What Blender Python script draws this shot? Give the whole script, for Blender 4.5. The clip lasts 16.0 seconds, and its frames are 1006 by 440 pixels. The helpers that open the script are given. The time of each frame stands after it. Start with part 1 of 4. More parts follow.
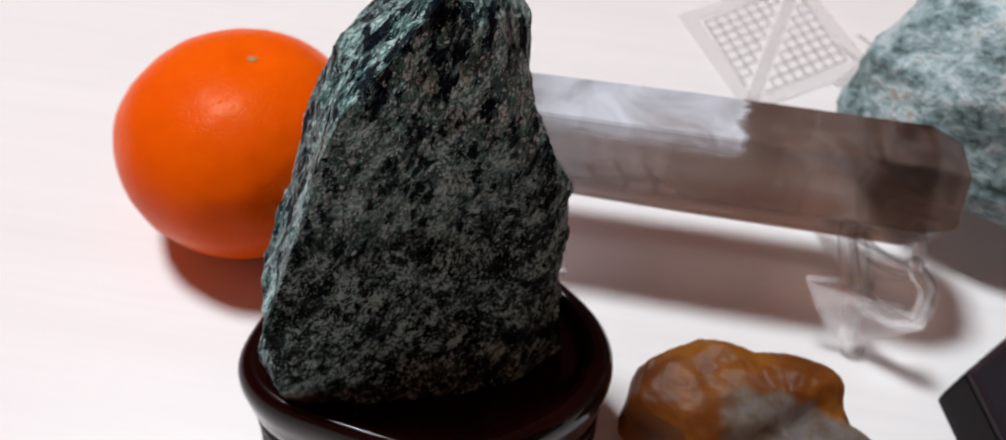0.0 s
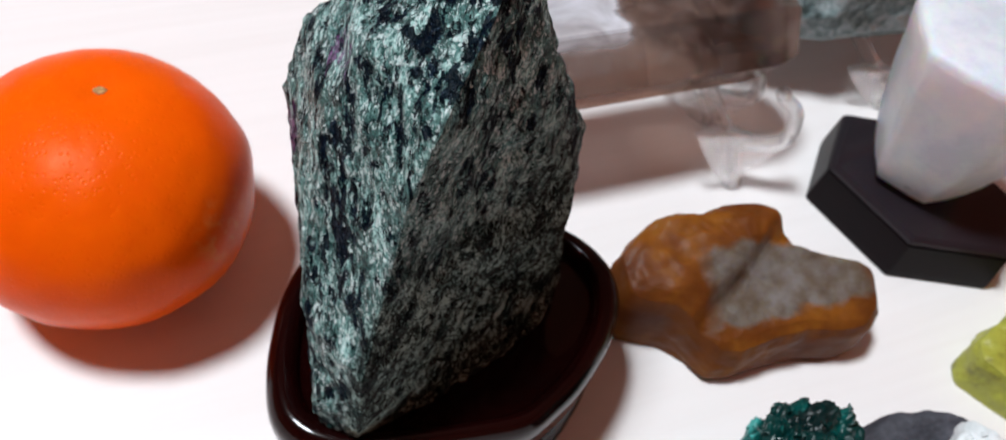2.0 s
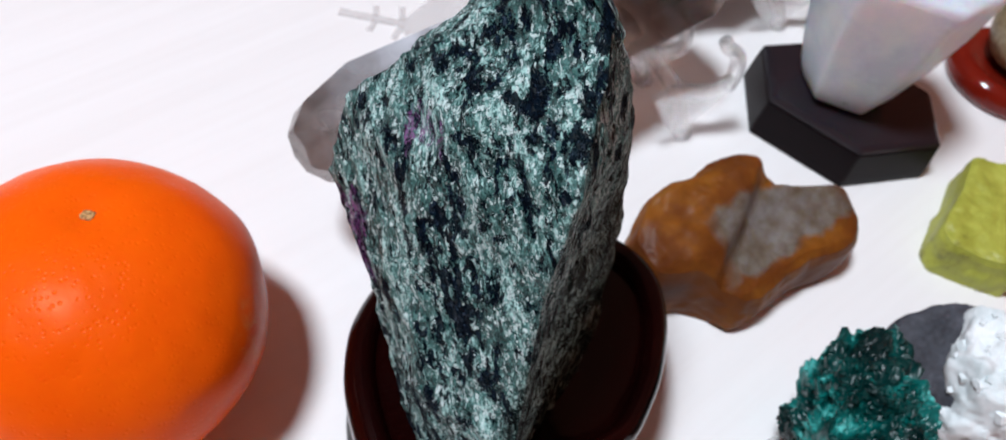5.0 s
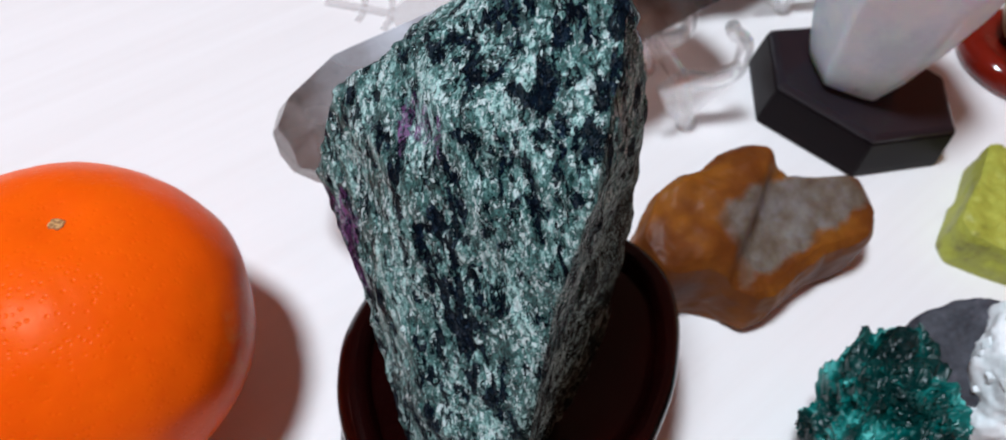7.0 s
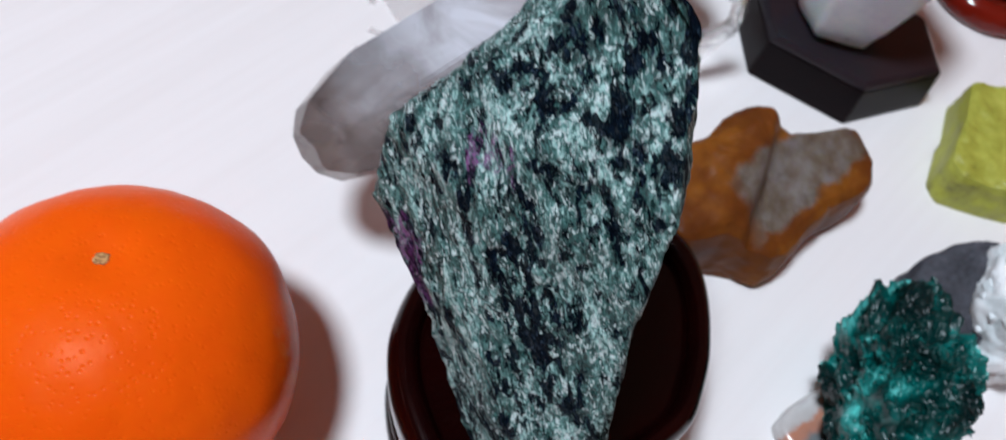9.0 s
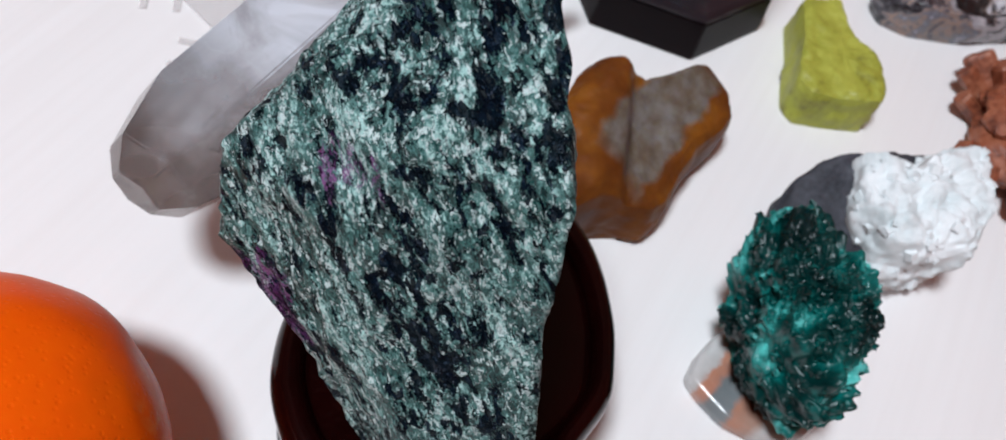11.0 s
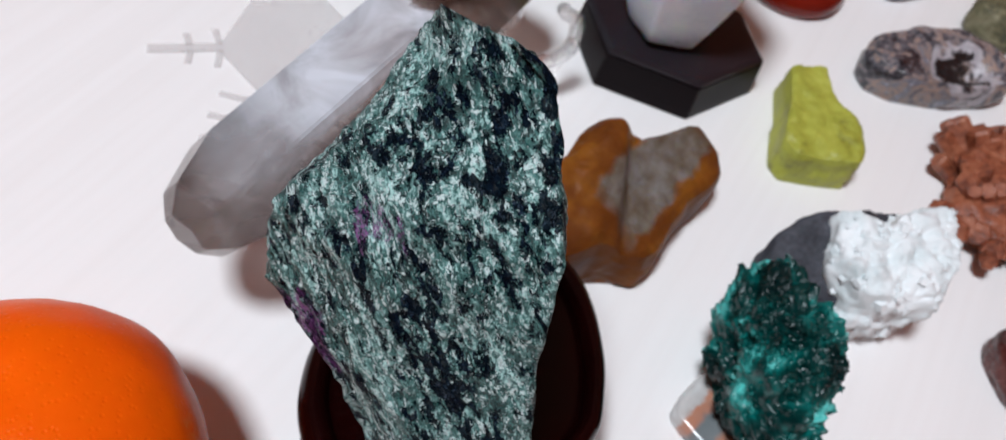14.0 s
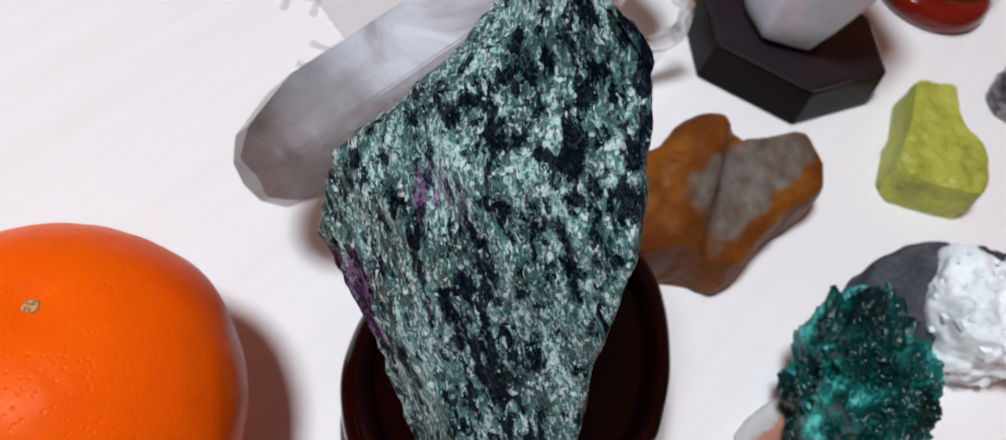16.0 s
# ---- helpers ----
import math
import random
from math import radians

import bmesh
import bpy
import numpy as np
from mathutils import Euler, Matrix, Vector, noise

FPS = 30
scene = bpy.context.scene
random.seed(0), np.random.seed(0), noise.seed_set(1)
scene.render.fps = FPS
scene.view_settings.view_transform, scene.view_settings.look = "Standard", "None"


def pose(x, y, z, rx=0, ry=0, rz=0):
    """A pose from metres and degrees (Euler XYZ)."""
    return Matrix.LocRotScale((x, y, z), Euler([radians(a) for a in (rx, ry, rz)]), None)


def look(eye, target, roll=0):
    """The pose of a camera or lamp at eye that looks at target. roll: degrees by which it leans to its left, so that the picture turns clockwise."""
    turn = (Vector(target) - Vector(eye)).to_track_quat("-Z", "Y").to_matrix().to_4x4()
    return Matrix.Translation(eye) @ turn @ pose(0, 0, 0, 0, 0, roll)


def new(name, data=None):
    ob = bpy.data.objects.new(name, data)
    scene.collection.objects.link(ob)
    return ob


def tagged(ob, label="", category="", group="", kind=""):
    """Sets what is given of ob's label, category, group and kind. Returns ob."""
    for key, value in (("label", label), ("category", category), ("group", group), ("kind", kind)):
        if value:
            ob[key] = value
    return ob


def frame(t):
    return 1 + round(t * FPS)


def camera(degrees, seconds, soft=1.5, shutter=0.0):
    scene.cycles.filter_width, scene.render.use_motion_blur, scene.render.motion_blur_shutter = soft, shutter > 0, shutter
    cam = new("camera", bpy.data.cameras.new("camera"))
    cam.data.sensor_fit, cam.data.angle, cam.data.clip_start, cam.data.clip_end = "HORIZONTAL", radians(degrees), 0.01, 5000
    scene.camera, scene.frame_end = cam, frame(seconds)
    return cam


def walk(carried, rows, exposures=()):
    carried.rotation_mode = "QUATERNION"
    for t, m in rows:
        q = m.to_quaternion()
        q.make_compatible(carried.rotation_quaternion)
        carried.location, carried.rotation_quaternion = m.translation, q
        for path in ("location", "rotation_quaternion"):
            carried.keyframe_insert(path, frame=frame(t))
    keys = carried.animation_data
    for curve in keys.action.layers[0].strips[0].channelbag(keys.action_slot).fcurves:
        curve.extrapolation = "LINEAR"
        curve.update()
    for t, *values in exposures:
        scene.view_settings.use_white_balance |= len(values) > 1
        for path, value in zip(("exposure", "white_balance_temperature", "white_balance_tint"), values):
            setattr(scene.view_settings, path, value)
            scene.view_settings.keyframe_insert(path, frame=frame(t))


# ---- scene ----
# The camera: a phone held by hand over a table top (z = 0).
cam = camera(59.905, 16.0, soft=1.5, shutter=0.5)
cam.data.dof.use_dof, cam.data.dof.focus_distance, cam.data.dof.aperture_fstop = True, 0.138, 30.0
PATH = [
    (0, (0.06477, 0.11523, 0.22623), (-0.02798, 0.29371, 0.00365), 3.295),
    (0.5, (0.03554, 0.11196, 0.23061), (-0.01696, 0.29579, -0.00058), 7.040),
    (1, (-0.00054, 0.10235, 0.23739), (-0.01960, 0.28932, 0.00355), 10.450),
    (1.5, (-0.01544, 0.10270, 0.23007), (-0.00421, 0.28904, -0.00478), 12.676),
    (2, (-0.02091, 0.10876, 0.22704), (0.01093, 0.28919, -0.01052), 12.839),
    (2.5, (-0.03800, 0.11475, 0.23287), (0.00996, 0.29259, -0.00393), 13.865),
    (3, (-0.04587, 0.11741, 0.22491), (0.01999, 0.29126, -0.01054), 15.351),
    (3.5, (-0.05889, 0.12931, 0.22530), (0.01778, 0.29466, -0.01299), 15.018),
    (4, (-0.06640, 0.12880, 0.22614), (0.02095, 0.29011, -0.01124), 15.450),
    (4.5, (-0.07017, 0.12978, 0.22552), (0.01984, 0.28826, -0.01276), 15.335),
    (4.7, (-0.07120, 0.13265, 0.22745), (0.01767, 0.29007, -0.01197), 14.636),
    (6.8, (-0.07060, 0.14014, 0.22030), (0.02430, 0.29400, -0.01912), 15.119),
    (7, (-0.06856, 0.14425, 0.21757), (0.02301, 0.29757, -0.02348), 14.245),
    (7.5, (-0.07794, 0.14351, 0.22413), (0.00300, 0.29262, -0.02328), 13.277),
    (8, (-0.07926, 0.14919, 0.21919), (-0.00247, 0.29520, -0.03138), 12.921),
    (8.5, (-0.08047, 0.16772, 0.23952), (0.01101, 0.30443, -0.01136), 13.951),
    (9, (-0.08424, 0.16351, 0.22537), (0.01780, 0.28904, -0.02727), 16.984),
    (9.5, (-0.07705, 0.16564, 0.22059), (0.04248, 0.27149, -0.03339), 19.101),
    (9.7, (-0.07363, 0.17026, 0.21886), (0.05527, 0.26782, -0.03386), 20.695),
    (11.8, (-0.08567, 0.17959, 0.21280), (0.05585, 0.27272, -0.03479), 20.301),
    (12, (-0.08719, 0.18140, 0.21334), (0.05503, 0.27316, -0.03436), 20.588),
    (12.5, (-0.08659, 0.17871, 0.21628), (0.05571, 0.27303, -0.03041), 20.297),
    (13, (-0.08582, 0.17173, 0.21930), (0.05785, 0.26931, -0.02532), 20.392),
    (13.5, (-0.09275, 0.16589, 0.22605), (0.05106, 0.26831, -0.01650), 20.364),
    (14, (-0.08776, 0.16872, 0.23523), (0.05378, 0.27342, -0.00768), 19.756),
    (14.5, (-0.08517, 0.16947, 0.22938), (0.05316, 0.27426, -0.01534), 20.789),
    (15, (-0.08550, 0.17531, 0.23188), (0.04674, 0.28459, -0.01422), 21.710),
    (15.5, (-0.08429, 0.16782, 0.22451), (0.03745, 0.28118, -0.02515), 20.564),
    (16, (-0.08004, 0.17126, 0.22442), (0.03537, 0.28778, -0.02679), 19.702),
]
EXPOSURES = [(0, -0.06, 6400, 10), (0.7, 0.10, 6400, 10), (1.5, 0.13, 6380, 10), (3.5, 0.12, 6150, 10), (7, 0.04, 6000, 10), (8.5, -0.11, 5900, 10), (9.7, -0.05, 6000, 10), (12, -0.06, 6180, 10), (16, -0.06, 6180, 10)]
walk(cam, [(t, look(eye, target, roll)) for t, eye, target, roll in PATH], EXPOSURES)

# ---- light: one round ceiling lamp in a room tinted for warm bounce ----
world = bpy.data.worlds.new("room_air")
scene.world = world
world.use_nodes = True
world.node_tree.nodes["Background"].inputs[0].default_value = (1.0, 0.56, 0.45, 1)
world.node_tree.nodes["Background"].inputs[1].default_value = 0.075

LAMP = (-0.60, 0.27, 1.70)
lamp_data = bpy.data.lights.new("ceiling_lamp_light", "AREA")
lamp_data.shape, lamp_data.size, lamp_data.energy = "DISK", 0.32, 34.8
lamp_data.color = (0.925, 0.97, 1.0)
lamp_light = new("ceiling_lamp_light", lamp_data)
lamp_light.matrix_world = look(LAMP, (0.1, 0.25, 0))


# ---- materials ----
def material(name, color=(0.5, 0.5, 0.5), rough=0.5, **more):
    m = bpy.data.materials.new(name)
    m.use_nodes = True
    b = m.node_tree.nodes["Principled BSDF"]
    b.inputs["Base Color"].default_value = (*color, 1)
    b.inputs["Roughness"].default_value = rough
    for key, value in more.items():
        b.inputs[key.replace("_", " ")].default_value = value
    return m


class Net:
    """Short hand for wiring a node tree."""

    def __init__(self, m):
        self.tree = m.node_tree
        self.bsdf = m.node_tree.nodes["Principled BSDF"]
        self.co = self.tree.nodes.new("ShaderNodeTexCoord").outputs["Object"]

    def node(self, kind, **settings):
        n = self.tree.nodes.new("ShaderNode" + kind)
        for key, value in settings.items():
            if key == "ops":
                n.operation = value
            elif key == "blend":
                n.data_type, n.blend_type = "RGBA", value
            elif key == "feature":
                n.feature = value
            elif key == "clamp":
                n.use_clamp = value
        return n

    def link(self, a, b):
        self.tree.links.new(a, b)

    def feed(self, socket, value):
        if hasattr(value, "is_output"):
            self.link(value, socket)
        elif isinstance(value, tuple) and len(value) == 3 and socket.type == "RGBA":
            socket.default_value = (*value, 1)
        else:
            socket.default_value = value

    def math(self, ops, a, b=0.0, clamp=False):
        n = self.node("Math", ops=ops, clamp=clamp)
        self.feed(n.inputs[0], a)
        self.feed(n.inputs[1], b)
        return n.outputs[0]

    def vec(self, ops, a, b=(0, 0, 0), out=0, scale=None):
        n = self.node("VectorMath", ops=ops)
        self.feed(n.inputs[0], a)
        if scale is None:
            self.feed(n.inputs[1], b)
        else:
            self.feed(n.inputs["Scale"], scale)
        return n.outputs[out]

    def noise(self, scale, detail=4.0, rough=0.55, co=None, distort=0.0, color=False):
        n = self.node("TexNoise")
        self.link(co or self.co, n.inputs["Vector"])
        n.inputs["Scale"].default_value, n.inputs["Detail"].default_value = scale, detail
        n.inputs["Roughness"].default_value, n.inputs["Distortion"].default_value = rough, distort
        return n.outputs["Color" if color else "Fac"]

    def cells(self, scale, co=None, feature="F1", out="Distance"):
        n = self.node("TexVoronoi", feature=feature)
        self.link(co or self.co, n.inputs["Vector"])
        n.inputs["Scale"].default_value = scale
        return n.outputs[out]

    def ramp(self, fac, stops, constant=False):
        n = self.node("ValToRGB")
        self.feed(n.inputs[0], fac)
        r = n.color_ramp
        if constant:
            r.interpolation = "CONSTANT"
        while len(r.elements) < len(stops):
            r.elements.new(0.5)
        for e, (p, c) in zip(r.elements, stops):
            e.position, e.color = p, (*c, 1) if isinstance(c, tuple) else (c, c, c, 1)
        return n.outputs[0]

    def mix(self, fac, a, b, blend="MIX"):
        n = self.node("Mix", blend=blend)
        self.feed(n.inputs[0], fac)
        self.feed(n.inputs[6], a)
        self.feed(n.inputs[7], b)
        return n.outputs[2]

    def bump(self, height, strength=0.4, distance=0.001, normal=None):
        n = self.node("Bump")
        self.feed(n.inputs["Height"], height)
        n.inputs["Strength"].default_value, n.inputs["Distance"].default_value = strength, distance
        if normal:
            self.link(normal, n.inputs["Normal"])
        return n.outputs[0]

    def put(self, **sockets):
        for key, value in sockets.items():
            self.feed(self.bsdf.inputs[key.replace("_", " ")], value)

    def squash(self, axis, keep):
        """Coordinates drawn together along an axis, so that a pattern grows long along it."""
        d = Vector(axis).normalized()
        along = self.vec("DOT_PRODUCT", self.co, tuple(d), out=1)
        n = self.node("VectorMath", ops="SCALE")
        n.inputs[0].default_value = tuple(d)
        self.link(self.math("MULTIPLY", along, 1 - keep), n.inputs["Scale"])
        return self.vec("SUBTRACT", self.co, n.outputs[0])

    def near(self, place, reach, wobble=None, amount=0.0):
        """1 round a place, 0 past reach."""
        d = self.vec("DISTANCE", self.co, place, out=1)
        if wobble:
            d = self.math("ADD", d, self.math("MULTIPLY", self.math("SUBTRACT", wobble, 0.5), amount))
        return self.math("SUBTRACT", 1.0, self.math("MULTIPLY", d, 1 / reach), clamp=True)


def make_table_material():
    m = material("pale_laminate", rough=0.38)
    n = Net(m)
    grain = n.squash((0.93, 0.36, 0), 0.035)
    a = n.noise(60, 5, 0.6, grain)
    b = n.noise(320, 3, 0.6, grain)
    c = n.noise(4, 2)
    col = n.mix(n.ramp(a, [(0.35, 0.0), (0.65, 1.0)]), (0.835, 0.815, 0.806), (0.865, 0.85, 0.845))
    col = n.mix(n.math("MULTIPLY", n.ramp(b, [(0.45, 0.0), (0.75, 1.0)]), 0.16), col, (0.74, 0.69, 0.665))
    col = n.mix(n.math("MULTIPLY", c, 0.15), col, (0.82, 0.77, 0.75))
    n.put(Base_Color=col, Roughness=n.math("ADD", n.math("MULTIPLY", b, 0.1), 0.36), Normal=n.bump(b, 0.08, 0.0004))
    return m


def make_peel_material():
    m = material("tangerine_peel", rough=0.42, Specular_IOR_Level=0.11, Subsurface_Weight=0.12, Subsurface_Scale=0.005)
    n = Net(m)
    n.bsdf.inputs["Subsurface Radius"].default_value = (1.0, 0.35, 0.05)
    n.bsdf.inputs["Specular Tint"].default_value = (1.0, 0.62, 0.38, 1)
    big, small = n.noise(28, 4), n.noise(120, 4)
    pores = n.cells(620)
    col = n.mix(n.ramp(big, [(0.35, 0.0), (0.7, 1.0)]), (0.80, 0.088, 0.0), (0.87, 0.116, 0.0))
    col = n.mix(n.math("MULTIPLY", n.ramp(small, [(0.5, 0.0), (0.72, 1.0)]), 0.3), col, (0.73, 0.066, 0.0))
    rub = n.math("MULTIPLY", n.near((0.030, -0.014, 0.006), 0.012, small, 0.02), n.ramp(n.noise(260, 3, co=n.squash((0.3, -0.4, 0.8), 0.25)), [(0.5, 0.0), (0.62, 1.0)]))
    col = n.mix(n.math("MULTIPLY", rub, 0.7), col, (0.85, 0.36, 0.10))
    dents = n.math("ADD", n.ramp(pores, [(0.0, 0.0), (0.35, 1.0)]), n.math("MULTIPLY", small, 1.2))
    n.put(Base_Color=col, Normal=n.bump(dents, 0.22, 0.0005), Roughness=n.math("ADD", n.math("MULTIPLY", small, 0.25), 0.24))
    return m


def make_zoisite_material():
    m = material("ruby_zoisite", rough=0.35, Specular_IOR_Level=0.22)
    n = Net(m)
    axis = (0.03, -0.66, -0.74)
    st, stl = n.squash(axis, 0.55), n.squash(axis, 0.30)
    warp = n.vec("ADD", st, n.vec("SCALE", n.noise(900, 4, 0.7, st, 0.0, True), scale=0.0030))
    rnd = []
    for scale in (540, 1050, 2200):
        sep = n.node("SeparateColor")
        n.link(n.cells(scale, warp, out="Color"), sep.inputs[0])
        rnd.append(sep.outputs)
    fine, mid = n.noise(1300, 4, 0.7, st), n.noise(230, 4, 0.6, stl, 0.5)
    large = n.noise(165, 4, 0.65, stl, 0.6)
    # mint and teal matrix
    tone = n.math("ADD", n.math("MULTIPLY", mid, 0.75), n.math("MULTIPLY", n.math("SUBTRACT", rnd[2][0], 0.5), 0.34))
    tone = n.math("ADD", tone, n.math("MULTIPLY", n.math("SUBTRACT", fine, 0.5), 0.55))
    col = n.ramp(tone, [(0.20, (0.006, 0.026, 0.026)), (0.34, (0.022, 0.088, 0.082)), (0.47, (0.078, 0.205, 0.190)), (0.60, (0.42, 0.68, 0.65))])
    # pale flakes
    pale = n.ramp(n.math("ADD", n.math("MULTIPLY", rnd[2][1], 0.8), n.math("MULTIPLY", mid, 0.45)), [(0.86, 0.0), (0.94, 0.9)])
    col = n.mix(pale, col, n.mix(fine, (0.42, 0.60, 0.58), (0.85, 0.95, 0.96)))
    # black flakes in long clusters, thickest towards the top
    thick = n.math("MULTIPLY", n.near((-0.0120, 0.2230, 0.1310), 0.022), 0.20)
    # the wide first spot adds black low down, standing in for shade there
    for spot, reach, more in (((-0.0400, 0.2040, 0.0540), 0.040, 0.20), ((-0.0340, 0.2135, 0.1030), 0.011, 0.22), ((-0.0345, 0.2070, 0.0940), 0.011, 0.22), ((-0.0300, 0.2260, 0.1180), 0.010, 0.12)):
        thick = n.math("ADD", thick, n.math("MULTIPLY", n.near(spot, reach), more))
    share = n.math("ADD", n.math("MULTIPLY", n.math("SUBTRACT", large, 0.5), 1.5), n.math("ADD", thick, 0.335))
    share = n.math("ADD", share, n.math("MULTIPLY", n.math("SUBTRACT", mid, 0.5), -0.9))
    pick = n.math("ADD", n.math("MULTIPLY", rnd[0][0], 0.50), n.math("ADD", n.math("MULTIPLY", rnd[1][1], 0.34), n.math("MULTIPLY", rnd[2][2], 0.16)))
    black = n.ramp(n.math("ADD", n.math("SUBTRACT", share, pick), 0.5), [(0.485, 0.0), (0.515, 1.0)])
    col = n.mix(n.math("MULTIPLY", black, 0.96), col, n.ramp(n.math("ADD", n.math("MULTIPLY", rnd[2][0], 0.6), n.math("MULTIPLY", fine, 0.4)), [(0.45, (0.0005, 0.001, 0.004)), (0.76, (0.002, 0.005, 0.018)), (0.86, (0.05, 0.075, 0.13))]))
    ruby = n.near((-0.0339, 0.2314, 0.1133), 0.0050, mid, 0.024)
    for place, reach in (((-0.0468, 0.2361, 0.0856), 0.006), ((-0.0451, 0.2294, 0.0774), 0.0055), ((-0.0379, 0.2105, 0.0718), 0.0042), ((-0.0484, 0.2512, 0.0961), 0.0055)):
        ruby = n.math("MAXIMUM", ruby, n.near(place, reach, mid, 0.014))
    ruby = n.math("MULTIPLY", n.ramp(ruby, [(0.06, 0.0), (0.24, 1.0)]), n.math("SUBTRACT", n.ramp(rnd[2][2], [(0.40, 0.0), (0.52, 0.68)]), n.math("MULTIPLY", black, 0.4), True))
    col = n.mix(ruby, col, n.mix(rnd[2][2], (0.06, 0.010, 0.07), (0.30, 0.085, 0.32)))
    # one flank is weathered to an olive crust with shade painted into its colour
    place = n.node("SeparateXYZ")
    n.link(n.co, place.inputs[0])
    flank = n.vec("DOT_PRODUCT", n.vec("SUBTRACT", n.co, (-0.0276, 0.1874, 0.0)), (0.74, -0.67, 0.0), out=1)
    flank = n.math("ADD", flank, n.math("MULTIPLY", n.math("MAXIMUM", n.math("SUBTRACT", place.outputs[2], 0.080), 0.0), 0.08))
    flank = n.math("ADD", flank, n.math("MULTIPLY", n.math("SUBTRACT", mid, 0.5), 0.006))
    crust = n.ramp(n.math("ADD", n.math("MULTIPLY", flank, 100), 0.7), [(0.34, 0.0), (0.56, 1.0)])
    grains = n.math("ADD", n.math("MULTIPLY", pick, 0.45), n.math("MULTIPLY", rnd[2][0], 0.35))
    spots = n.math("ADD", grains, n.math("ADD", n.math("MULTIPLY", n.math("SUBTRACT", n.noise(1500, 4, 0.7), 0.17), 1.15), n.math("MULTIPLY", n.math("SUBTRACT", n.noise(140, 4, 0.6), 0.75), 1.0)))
    shaded_crust = n.ramp(spots, [(0.50, (0.0005, 0.001, 0.001)), (0.56, (0.003, 0.006, 0.006)), (0.62, (0.040, 0.078, 0.068)), (0.71, (0.32, 0.45, 0.42))])
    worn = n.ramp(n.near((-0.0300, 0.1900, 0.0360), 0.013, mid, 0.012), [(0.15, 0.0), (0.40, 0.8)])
    shaded_crust = n.mix(n.math("MULTIPLY", worn, n.ramp(spots, [(0.44, 0.0), (0.56, 1.0)])), shaded_crust, (0.21, 0.20, 0.145))
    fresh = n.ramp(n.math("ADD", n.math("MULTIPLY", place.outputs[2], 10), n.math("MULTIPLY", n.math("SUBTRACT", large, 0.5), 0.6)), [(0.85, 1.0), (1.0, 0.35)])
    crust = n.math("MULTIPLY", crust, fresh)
    col = n.mix(n.math("MULTIPLY", crust, 0.93), col, shaded_crust)
    tilt = n.math("ADD", n.math("MULTIPLY", rnd[2][0], 0.7), n.math("ADD", n.math("MULTIPLY", fine, 0.7), n.math("MULTIPLY", black, -0.5)))
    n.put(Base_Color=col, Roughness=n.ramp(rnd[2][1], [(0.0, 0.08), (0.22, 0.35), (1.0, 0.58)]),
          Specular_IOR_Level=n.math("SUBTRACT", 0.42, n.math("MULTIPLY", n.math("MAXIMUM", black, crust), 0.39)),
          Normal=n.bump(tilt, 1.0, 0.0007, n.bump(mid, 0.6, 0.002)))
    return m


def make_lacquer_material(name, low, high, rough=0.16, coat=0.6):
    m = material(name, rough=rough, Coat_Weight=coat, Coat_Roughness=0.06, Specular_IOR_Level=0.08)
    n = Net(m)
    a = n.noise(90, 5, 0.6, n.squash((1, 0.2, 0), 0.15))
    n.put(Base_Color=n.mix(a, low, high), Normal=n.bump(a, 0.12, 0.0006), Roughness=n.math("ADD", n.math("MULTIPLY", n.noise(40), 0.18), rough - 0.06))
    return m


def make_stone_material(name, stops, scale, fine_scale, rough=0.5, bump=0.6, relief=0.002, grain=1.0, **more):
    m = material(name, rough=rough, **more)
    n = Net(m)
    a, b = n.noise(scale, 5, 0.6, distort=0.5), n.noise(fine_scale, 4, 0.65)
    tone = n.math("ADD", n.math("MULTIPLY", a, 1.0), n.math("MULTIPLY", n.math("SUBTRACT", b, 0.5), 0.8 * grain))
    n.put(Base_Color=n.ramp(tone, stops), Normal=n.bump(b, bump, relief), Roughness=n.math("ADD", n.math("MULTIPLY", b, 0.3), rough - 0.15))
    return m


